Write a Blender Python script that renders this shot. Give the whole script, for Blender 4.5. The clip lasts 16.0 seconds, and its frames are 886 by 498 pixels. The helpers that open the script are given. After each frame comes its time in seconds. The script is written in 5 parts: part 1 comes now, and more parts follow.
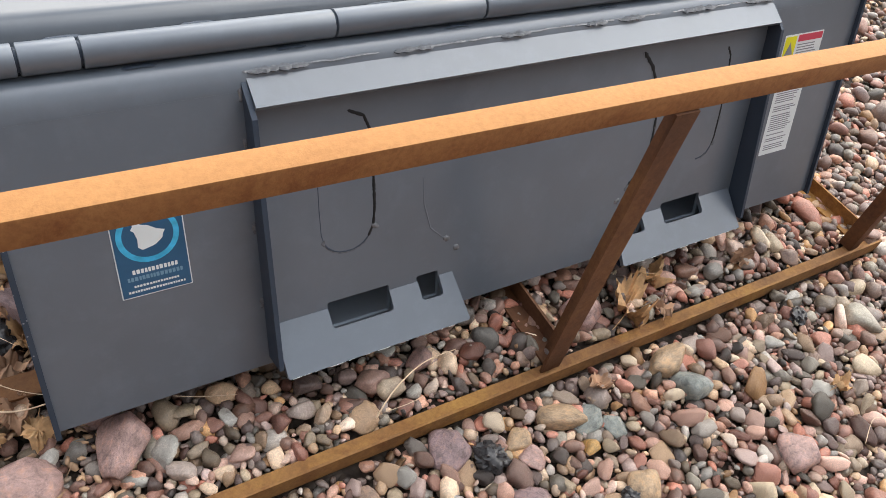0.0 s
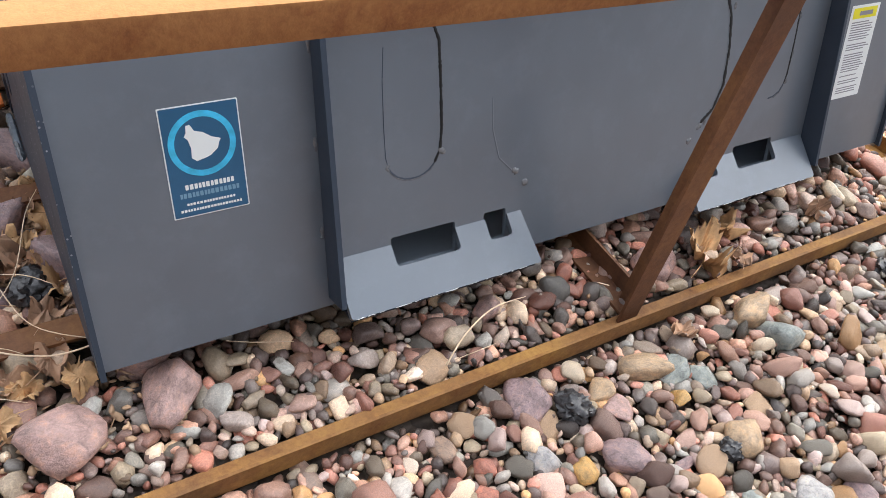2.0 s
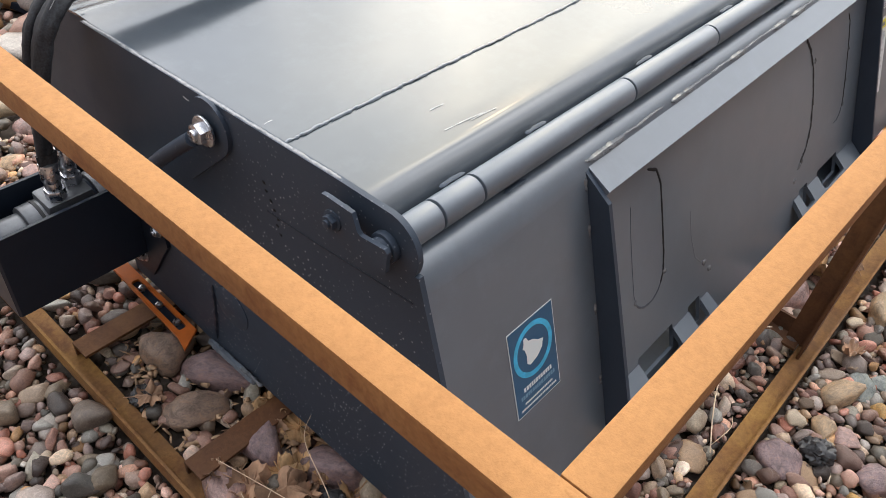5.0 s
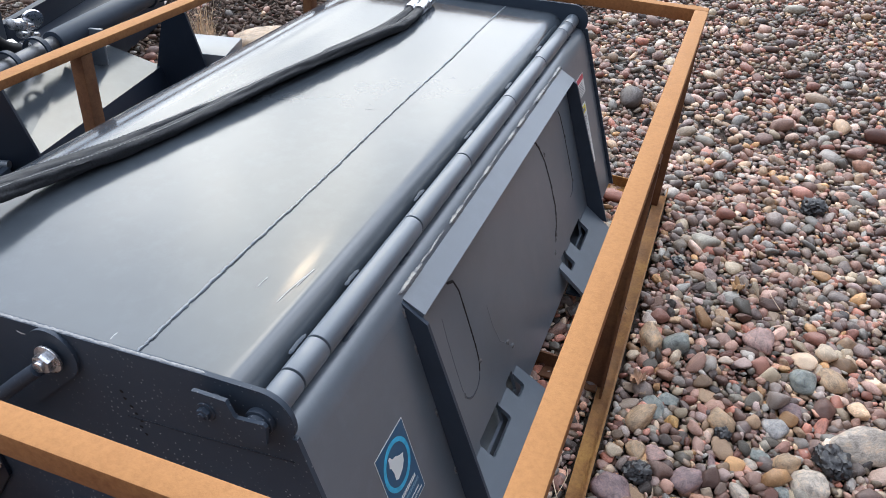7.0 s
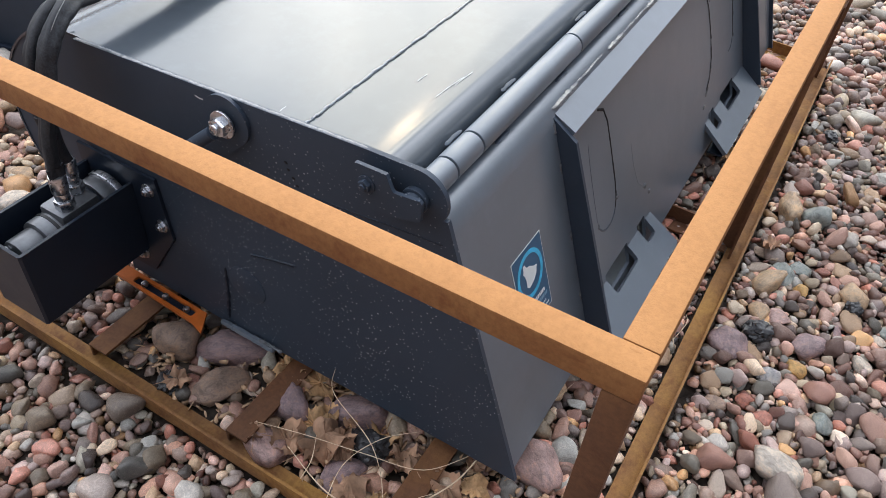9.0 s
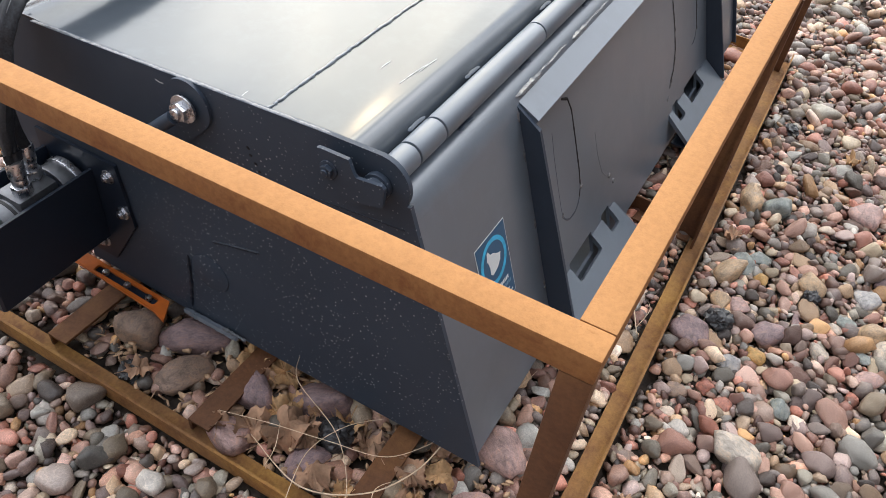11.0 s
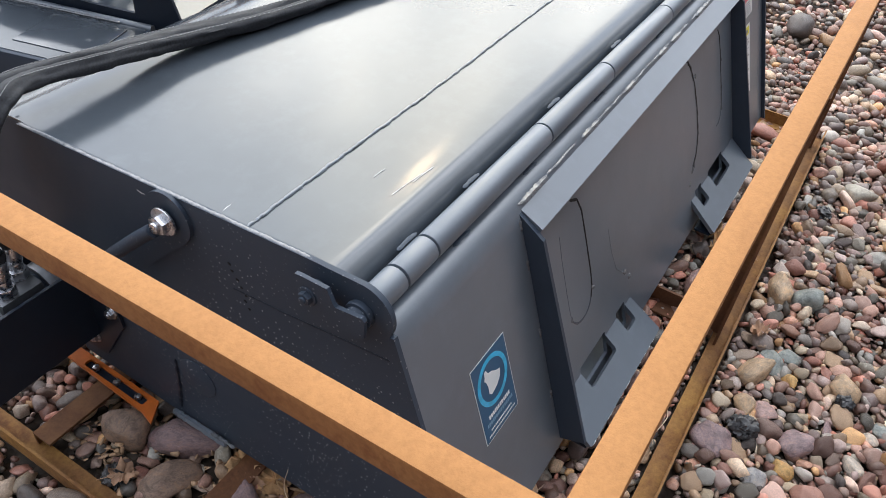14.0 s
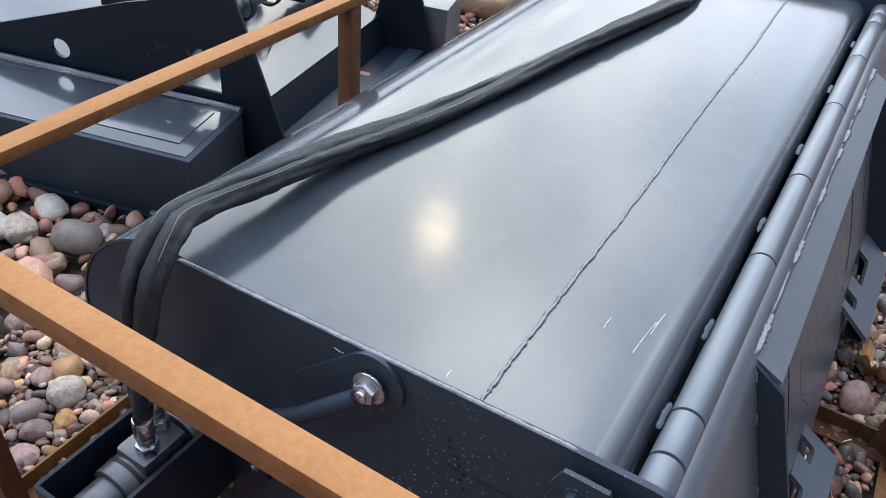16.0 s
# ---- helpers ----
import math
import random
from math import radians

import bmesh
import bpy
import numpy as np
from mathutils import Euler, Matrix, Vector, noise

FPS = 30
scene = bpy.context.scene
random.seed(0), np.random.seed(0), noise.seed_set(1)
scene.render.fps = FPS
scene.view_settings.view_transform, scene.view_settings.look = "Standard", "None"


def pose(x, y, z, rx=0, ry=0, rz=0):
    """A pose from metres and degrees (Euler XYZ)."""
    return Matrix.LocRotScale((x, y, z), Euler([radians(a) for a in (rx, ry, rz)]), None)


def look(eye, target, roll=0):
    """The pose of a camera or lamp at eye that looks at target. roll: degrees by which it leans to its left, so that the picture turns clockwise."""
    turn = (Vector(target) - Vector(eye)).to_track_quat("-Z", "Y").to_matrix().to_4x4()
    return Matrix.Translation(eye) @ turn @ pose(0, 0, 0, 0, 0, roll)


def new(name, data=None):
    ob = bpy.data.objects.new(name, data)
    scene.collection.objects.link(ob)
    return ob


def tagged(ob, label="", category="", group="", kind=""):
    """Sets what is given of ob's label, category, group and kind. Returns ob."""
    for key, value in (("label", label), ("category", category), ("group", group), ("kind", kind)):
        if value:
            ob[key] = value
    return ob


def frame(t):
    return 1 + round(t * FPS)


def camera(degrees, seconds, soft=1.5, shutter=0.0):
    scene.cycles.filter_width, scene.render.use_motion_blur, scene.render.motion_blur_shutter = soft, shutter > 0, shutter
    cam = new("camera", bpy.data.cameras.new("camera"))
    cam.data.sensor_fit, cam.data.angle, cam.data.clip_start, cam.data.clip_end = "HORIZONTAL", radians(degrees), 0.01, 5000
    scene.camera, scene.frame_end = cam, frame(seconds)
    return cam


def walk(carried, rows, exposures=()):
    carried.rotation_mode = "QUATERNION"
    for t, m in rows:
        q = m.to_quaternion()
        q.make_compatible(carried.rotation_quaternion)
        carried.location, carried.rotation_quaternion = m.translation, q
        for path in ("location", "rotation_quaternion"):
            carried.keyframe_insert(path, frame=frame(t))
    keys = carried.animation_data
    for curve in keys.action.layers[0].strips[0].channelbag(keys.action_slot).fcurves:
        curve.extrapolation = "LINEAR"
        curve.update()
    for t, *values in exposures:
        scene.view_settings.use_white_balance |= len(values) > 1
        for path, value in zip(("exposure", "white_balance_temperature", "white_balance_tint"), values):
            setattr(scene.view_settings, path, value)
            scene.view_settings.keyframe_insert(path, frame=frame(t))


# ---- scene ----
cam = camera(59.6, 16.0, 0.6)
PATH = [
    (0.0, (0.045, 0.381, 1.227), (0.648, 1.055, 0.294), 16.84),
    (0.5, (0.062, 0.242, 1.235), (0.647, 0.954, 0.318), 14.95),
    (1.0, (-0.009, 0.256, 1.246), (0.579, 0.979, 0.341), 14.35),
    (1.5, (-0.033, 0.338, 1.096), (0.563, 1.066, 0.198), 14.17),
    (2.0, (-0.030, 0.371, 1.007), (0.576, 1.097, 0.115), 13.96),
    (2.5, (-0.024, 0.393, 1.017), (0.602, 1.108, 0.131), 13.67),
    (3.0, (-0.068, 0.439, 1.066), (0.586, 1.134, 0.184), 12.75),
    (3.5, (-0.189, 0.528, 1.173), (0.501, 1.196, 0.297), 11.37),
    (4.0, (-0.261, 0.699, 1.182), (0.458, 1.338, 0.308), 9.17),
    (6.5, (-0.634, 0.892, 1.268), (0.293, 1.285, 0.423), 6.85),
    (7.0, (-0.550, 0.873, 1.340), (0.468, 1.205, 0.603), 4.45),
    (7.5, (-0.577, 0.880, 1.344), (0.445, 1.233, 0.623), 3.07),
    (8.0, (-0.606, 0.884, 1.339), (0.365, 1.317, 0.592), 2.99),
    (8.5, (-0.646, 0.902, 1.268), (0.239, 1.350, 0.426), 4.29),
    (9.0, (-0.644, 0.893, 1.262), (0.184, 1.319, 0.354), 5.43),
    (11.5, (-0.647, 0.866, 1.256), (0.208, 1.228, 0.346), 8.10),
    (12.0, (-0.636, 0.839, 1.261), (0.229, 1.162, 0.346), 7.96),
    (12.5, (-0.598, 0.807, 1.247), (0.272, 1.099, 0.326), 8.11),
    (13.0, (-0.587, 0.841, 1.252), (0.283, 1.154, 0.338), 8.18),
    (13.5, (-0.567, 0.882, 1.267), (0.297, 1.261, 0.373), 7.33),
    (14.0, (-0.506, 0.896, 1.292), (0.350, 1.353, 0.427), 5.91),
    (14.5, (-0.449, 0.889, 1.297), (0.401, 1.406, 0.460), 4.81),
    (15.0, (-0.427, 0.896, 1.314), (0.421, 1.442, 0.494), 3.68),
    (15.5, (-0.460, 1.044, 1.290), (0.405, 1.574, 0.477), 4.14),
    (16.0, (-0.483, 1.267, 1.275), (0.414, 1.744, 0.464), 6.13),
]
walk(cam, [(t, look(eye, target, roll)) for t, eye, target, roll in PATH],
     [(0.0, 0.26, 6600, 10), (0.5, 0.28, 6600, 10), (1.0, 0.38, 6600, 10), (1.5, 0.44, 6550, 10), (2.0, 0.62, 6350, 10), (2.5, 0.56, 6300, 10), (3.0, 0.54, 6350, 10), (3.5, 0.22, 6500, 10), (4.0, 0.07, 6550, 10), (6.5, 0.10, 6450, 10), (7.0, -0.13, 5870, 10), (7.5, -0.17, 5770, 10), (8.0, -0.17, 5820, 10), (8.5, -0.04, 5950, 10), (9.0, 0.05, 6100, 10),
      (11.5, 0.13, 6400, 10), (12.5, 0.12, 6450, 10), (13.5, 0.09, 6350, 10), (14.5, -0.07, 5980, 10), (16.0, -0.19, 5650, 10)])

# ---- light ----
SUN_AZ, SUN_EL = radians(30.6), radians(35.2)
world = bpy.data.worlds.new("sky")
scene.world = world
world.use_nodes = True
wn, wl = world.node_tree.nodes, world.node_tree.links
wn.clear()
w_out = wn.new("ShaderNodeOutputWorld")
w_bg = wn.new("ShaderNodeBackground")
w_sky = wn.new("ShaderNodeTexSky")
w_sky.sky_type = "NISHITA"
w_sky.sun_disc = False
w_sky.sun_elevation = SUN_EL
w_sky.sun_rotation = math.pi / 2 - SUN_AZ
w_sky.air_density, w_sky.dust_density, w_sky.ozone_density = 1.0, 6.0, 1.0
w_hsv = wn.new("ShaderNodeHueSaturation")
w_hsv.inputs["Saturation"].default_value = 0.4
w_hsv.inputs["Value"].default_value = 0.004
w_coord = wn.new("ShaderNodeTexCoord")
w_noise = wn.new("ShaderNodeTexNoise")
w_noise.inputs["Scale"].default_value = 2.9
w_noise.inputs["Detail"].default_value = 4.0
w_noise.inputs["Roughness"].default_value = 0.5
w_cloud = wn.new("ShaderNodeValToRGB")
w_cloud.color_ramp.elements[0].position, w_cloud.color_ramp.elements[0].color = 0.40, (1.00, 1.05, 1.13, 1)
w_cloud.color_ramp.elements[1].position, w_cloud.color_ramp.elements[1].color = 0.60, (2.36, 2.33, 2.27, 1)
w_add = wn.new("ShaderNodeMix")
w_add.data_type, w_add.blend_type = "RGBA", "ADD"
w_add.inputs[0].default_value = 1.0
w_bg.inputs["Strength"].default_value = 1.0
wl.new(w_sky.outputs["Color"], w_hsv.inputs["Color"])
wl.new(w_coord.outputs["Generated"], w_noise.inputs["Vector"])
wl.new(w_noise.outputs["Fac"], w_cloud.inputs["Fac"])
wl.new(w_hsv.outputs["Color"], w_add.inputs[6])
w_sep = wn.new("ShaderNodeSeparateXYZ")
wl.new(w_coord.outputs["Generated"], w_sep.inputs["Vector"])
w_grad = wn.new("ShaderNodeValToRGB")
w_grad.color_ramp.elements[0].position, w_grad.color_ramp.elements[0].color = 0.0, (0.20, 0.196, 0.19, 1)
w_grad.color_ramp.elements[1].position, w_grad.color_ramp.elements[1].color = 0.97, (0.86, 0.88, 0.92, 1)
for p, c in ((0.18, (0.52, 0.515, 0.51, 1)), (0.48, (1.14, 1.13, 1.12, 1)), (0.76, (1.06, 1.07, 1.10, 1))):
    w_grad.color_ramp.elements.new(p).color = c
wl.new(w_sep.outputs["Z"], w_grad.inputs["Fac"])
w_lay = wn.new("ShaderNodeMix")
w_lay.data_type, w_lay.blend_type = "RGBA", "MULTIPLY"
w_lay.inputs[0].default_value = 1.0
wl.new(w_cloud.outputs["Color"], w_lay.inputs[6])
wl.new(w_grad.outputs["Color"], w_lay.inputs[7])
# thin cloud is brightest round and above the veiled sun and dims towards the far side
w_dot = wn.new("ShaderNodeVectorMath")
w_dot.operation = "DOT_PRODUCT"
GLOW_AZ, GLOW_EL = radians(58.0), radians(44.0)
w_dot.inputs[1].default_value = (math.cos(GLOW_EL) * math.cos(GLOW_AZ), math.cos(GLOW_EL) * math.sin(GLOW_AZ), math.sin(GLOW_EL))
wl.new(w_coord.outputs["Generated"], w_dot.inputs[0])
w_map = wn.new("ShaderNodeMapRange")
w_map.inputs["From Min"].default_value = -1.0
wl.new(w_dot.outputs["Value"], w_map.inputs["Value"])
w_glow = wn.new("ShaderNodeValToRGB")
w_glow.color_ramp.interpolation = "EASE"
w_glow.color_ramp.elements[0].position, w_glow.color_ramp.elements[0].color = 0.0, (0.05, 0.052, 0.06, 1)
w_glow.color_ramp.elements[1].position, w_glow.color_ramp.elements[1].color = 1.0, (1.32, 1.32, 1.34, 1)
for p, c in ((0.36, (0.11, 0.114, 0.124, 1)), (0.50, (0.23, 0.236, 0.254, 1)), (0.62, (0.48, 0.49, 0.51, 1)), (0.78, (1.20, 1.22, 1.27, 1)), (0.96, (1.30, 1.31, 1.34, 1))):
    w_glow.color_ramp.elements.new(p).color = c
wl.new(w_map.outputs["Result"], w_glow.inputs["Fac"])
w_dir = wn.new("ShaderNodeMix")
w_dir.data_type, w_dir.blend_type = "RGBA", "MULTIPLY"
w_dir.inputs[0].default_value = 1.0
wl.new(w_lay.outputs[2], w_dir.inputs[6])
wl.new(w_glow.outputs["Color"], w_dir.inputs[7])
wl.new(w_dir.outputs[2], w_add.inputs[7])
# the wide bright veil round the sun itself
w_near = wn.new("ShaderNodeVectorMath")
w_near.operation = "DOT_PRODUCT"
w_near.inputs[1].default_value = (math.cos(SUN_EL) * math.cos(SUN_AZ), math.cos(SUN_EL) * math.sin(SUN_AZ), math.sin(SUN_EL))
wl.new(w_coord.outputs["Generated"], w_near.inputs[0])
w_veil = wn.new("ShaderNodeValToRGB")
w_veil.color_ramp.interpolation = "EASE"
w_veil.color_ramp.elements[0].position, w_veil.color_ramp.elements[0].color = 0.55, (0, 0, 0, 1)
w_veil.color_ramp.elements[1].position, w_veil.color_ramp.elements[1].color = 1.0, (3.0, 2.6, 1.75, 1)
w_veil.color_ramp.elements.new(0.88).color = (0.85, 0.85, 0.845, 1)
w_veil.color_ramp.elements.new(0.975).color = (1.55, 1.42, 1.10, 1)
wl.new(w_near.outputs["Value"], w_veil.inputs["Fac"])
w_lit = wn.new("ShaderNodeMix")
w_lit.data_type, w_lit.blend_type = "RGBA", "MULTIPLY"
w_lit.inputs[0].default_value = 1.0
wl.new(w_veil.outputs["Color"], w_lit.inputs[6])
wl.new(w_cloud.outputs["Color"], w_lit.inputs[7])
w_sum = wn.new("ShaderNodeMix")
w_sum.data_type, w_sum.blend_type = "RGBA", "ADD"
w_sum.inputs[0].default_value = 1.0
wl.new(w_add.outputs[2], w_sum.inputs[6])
wl.new(w_lit.outputs[2], w_sum.inputs[7])
wl.new(w_sum.outputs[2], w_bg.inputs["Color"])
wl.new(w_bg.outputs["Background"], w_out.inputs["Surface"])

sun_data = bpy.data.lights.new("sun", "SUN")
sun_data.energy, sun_data.angle, sun_data.color = 0.036, radians(3.0), (1.0, 0.72, 0.40)
sun = new("sun", sun_data)
to_sun = Vector((math.cos(SUN_EL) * math.cos(SUN_AZ), math.cos(SUN_EL) * math.sin(SUN_AZ), math.sin(SUN_EL)))
sun.matrix_world = look(to_sun * 30, (0, 0, 0))
scene.view_settings.exposure = 0.0


# ---- materials ----
def material(name):
    m = bpy.data.materials.new(name)
    m.use_nodes = True
    return m, m.node_tree.nodes, m.node_tree.links, m.node_tree.nodes["Principled BSDF"]


def noise_node(nodes, links, scale, detail=4.0, rough=0.55, coords=None):
    n = nodes.new("ShaderNodeTexNoise")
    n.inputs["Scale"].default_value, n.inputs["Detail"].default_value, n.inputs["Roughness"].default_value = scale, detail, rough
    if coords:
        links.new(coords, n.inputs["Vector"])
    return n


def ramp_node(nodes, links, source, stops, mode="LINEAR"):
    r = nodes.new("ShaderNodeValToRGB")
    r.color_ramp.interpolation = mode
    while len(r.color_ramp.elements) < len(stops):
        r.color_ramp.elements.new(0.5)
    for e, (p, c) in zip(r.color_ramp.elements, stops):
        e.position, e.color = p, (*c, 1) if len(c) == 3 else c
    links.new(source, r.inputs["Fac"])
    return r


def mix_node(nodes, links, a, b, fac, mode="MIX"):
    m = nodes.new("ShaderNodeMix")
    m.data_type, m.blend_type = "RGBA", mode
    for socket, v in ((m.inputs[6], a), (m.inputs[7], b), (m.inputs[0], fac)):
        if hasattr(v, "is_output"):
            links.new(v, socket)
        elif isinstance(v, tuple):
            socket.default_value = (*v, 1)
        else:
            socket.default_value = v
    return m.outputs[2]


def bump_node(nodes, links, height, strength, distance, bsdf):
    b = nodes.new("ShaderNodeBump")
    b.inputs["Strength"].default_value, b.inputs["Distance"].default_value = strength, distance
    links.new(height, b.inputs["Height"])
    links.new(b.outputs["Normal"], bsdf.inputs["Normal"])
    return b


def object_coords(nodes):
    return nodes.new("ShaderNodeTexCoord").outputs["Object"]


def plain(name, color, rough=0.5, metal=0.0, grain=0.15, scale=40.0, ior=1.5):
    """A surface of one hue with a little grain in tone and gloss."""
    m, n, l, b = material(name)
    co = object_coords(n)
    t = noise_node(n, l, scale, 5, 0.6, co)
    dark = tuple(c * (1 - grain) for c in color)
    light = tuple(min(1, c * (1 + grain)) for c in color)
    r = ramp_node(n, l, t.outputs["Fac"], [(0.3, dark), (0.7, light)])
    l.new(r.outputs["Color"], b.inputs["Base Color"])
    g = ramp_node(n, l, t.outputs["Fac"], [(0.25, (rough * 0.85,) * 3), (0.75, (min(1, rough * 1.15),) * 3)])
    l.new(g.outputs["Color"], b.inputs["Roughness"])
    b.inputs["Metallic"].default_value = metal
    b.inputs["IOR"].default_value = ior
    return m


def paint(name, color, rough, dust=0.35, speck=0.0, waviness=0.25, ior=1.55, coat=0.6):
    """Semi-gloss machine enamel with orange peel, dull patches, thin dust and specks."""
    m, n, l, b = material(name)
    co = object_coords(n)
    big = noise_node(n, l, 3.0, 4, 0.6, co)
    fine = noise_node(n, l, 260.0, 3, 0.6, co)
    smear = noise_node(n, l, 14.0, 6, 0.7, co)
    base = ramp_node(n, l, big.outputs["Fac"], [(0.3, tuple(c * 0.88 for c in color)), (0.7, tuple(c * 1.12 for c in color))])
    film = ramp_node(n, l, smear.outputs["Fac"], [(0.5, (0, 0, 0)), (0.8, (dust,) * 3)])
    col = mix_node(n, l, base.outputs["Color"], tuple(c * 1.5 + 0.01 for c in color), film.outputs["Color"])
    if speck:
        dots = n.new("ShaderNodeTexVoronoi")
        dots.inputs["Scale"].default_value = 120.0
        l.new(co, dots.inputs["Vector"])
        small = ramp_node(n, l, dots.outputs["Distance"], [(0.13, (1, 1, 1)), (0.19, (0, 0, 0))])
        where = ramp_node(n, l, noise_node(n, l, 7.0, 2, 0.5, co).outputs["Fac"], [(0.38, (0, 0, 0)), (0.55, (speck,) * 3)])
        reach = n.new("ShaderNodeVectorMath")
        reach.operation = "DISTANCE"
        reach.inputs[1].default_value = (0.02, 1.40, 0.27)
        l.new(co, reach.inputs[0])
        spray = ramp_node(n, l, reach.outputs["Value"], [(0.22, (1, 1, 1)), (0.42, (0, 0, 0))])
        patchy = mix_node(n, l, where.outputs["Color"], spray.outputs["Color"], 1.0, "MULTIPLY")
        both = mix_node(n, l, small.outputs["Color"], patchy, 1.0, "MULTIPLY")
        col = mix_node(n, l, col, (0.80, 0.82, 0.84), both)
    l.new(col, b.inputs["Base Color"])
    ro = ramp_node(n, l, smear.outputs["Fac"], [(0.35, (rough,) * 3), (0.75, (rough + 0.09,) * 3)])
    l.new(ro.outputs["Color"], b.inputs["Roughness"])
    b.inputs["IOR"].default_value = ior
    b.inputs["Coat Weight"].default_value = coat
    b.inputs["Coat Roughness"].default_value = rough * 0.7
    add = n.new("ShaderNodeMath")
    add.operation = "MULTIPLY_ADD"
    add.inputs[1].default_value = 0.04
    l.new(fine.outputs["Fac"], add.inputs[0])
    l.new(big.outputs["Fac"], add.inputs[2])
    bump_node(n, l, add.outputs["Value"], waviness, 0.004, b)
    return m


def rusty(name, tones, rough=0.75, mottle=0.7, blotch=0.75, top_light=0.0):
    """Thin even rust with streaks, pits and darker scale."""
    m, n, l, b = material(name)
    co = object_coords(n)
    big = noise_node(n, l, 5.0, 6, 0.65, co)
    fine = noise_node(n, l, 120.0, 5, 0.7, co)
    pit = noise_node(n, l, 420.0, 3, 0.6, co)
    r = ramp_node(n, l, big.outputs["Fac"], [(0.25, tones[0]), (0.5, tones[1]), (0.75, tones[2])])
    f = ramp_node(n, l, fine.outputs["Fac"], [(0.3, (0.62, 0.55, 0.5)), (0.62, (1, 1, 1))])
    col = mix_node(n, l, r.outputs["Color"], f.outputs["Color"], mottle, "MULTIPLY")
    blot = noise_node(n, l, 11.0, 5, 0.7, co)
    blot.inputs["Distortion"].default_value = 0.8
    stain = ramp_node(n, l, blot.outputs["Fac"], [(0.50, (1, 1, 1)), (0.64, (0.72, 0.60, 0.52)), (0.74, (0.42, 0.32, 0.27))])
    col = mix_node(n, l, col, stain.outputs["Color"], blotch, "MULTIPLY")
    # upward faces blend to paler rust: light from above put into the colour
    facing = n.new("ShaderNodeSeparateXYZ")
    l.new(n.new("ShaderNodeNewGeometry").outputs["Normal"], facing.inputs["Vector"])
    upward = n.new("ShaderNodeMath")
    upward.operation = "MULTIPLY"
    l.new(facing.outputs["Z"], upward.inputs[0])
    l.new(ramp_node(n, l, fine.outputs["Fac"], [(0.2, (top_light * 0.7,) * 3), (0.6, (top_light,) * 3)]).outputs["Color"], upward.inputs[1])
    cover = ramp_node(n, l, upward.outputs["Value"], [(0.0, (0, 0, 0)), (1.0, (1, 1, 1))])
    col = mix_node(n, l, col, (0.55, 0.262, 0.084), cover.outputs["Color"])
    l.new(col, b.inputs["Base Color"])
    b.inputs["Roughness"].default_value = rough
    add = n.new("ShaderNodeMath")
    add.operation = "ADD"
    l.new(fine.outputs["Fac"], add.inputs[0])
    l.new(pit.outputs["Fac"], add.inputs[1])
    bump_node(n, l, add.outputs["Value"], 0.35, 0.0012, b)
    return m


STONE_TONES = [
    (0.0, (0.35, 0.235, 0.195)), (0.06, (0.26, 0.235, 0.225)), (0.12, (0.41, 0.31, 0.21)), (0.18, (0.20, 0.115, 0.095)),
    (0.24, (0.43, 0.345, 0.30)), (0.29, (0.21, 0.21, 0.185)), (0.35, (0.43, 0.265, 0.20)), (0.40, (0.18, 0.145, 0.14)),
    (0.45, (0.48, 0.40, 0.31)), (0.50, (0.31, 0.255, 0.25)), (0.55, (0.30, 0.135, 0.10)), (0.60, (0.54, 0.49, 0.43)),
    (0.63, (0.25, 0.265, 0.26)), (0.67, (0.40, 0.255, 0.125)), (0.70, (0.12, 0.108, 0.105)), (0.74, (0.33, 0.215, 0.18)), (0.80, (0.30, 0.265, 0.20)),
    (0.86, (0.43, 0.31, 0.275)), (0.91, (0.30, 0.30, 0.29)), (0.94, (0.35, 0.18, 0.145)), (0.97, (0.38, 0.34, 0.27)),
]


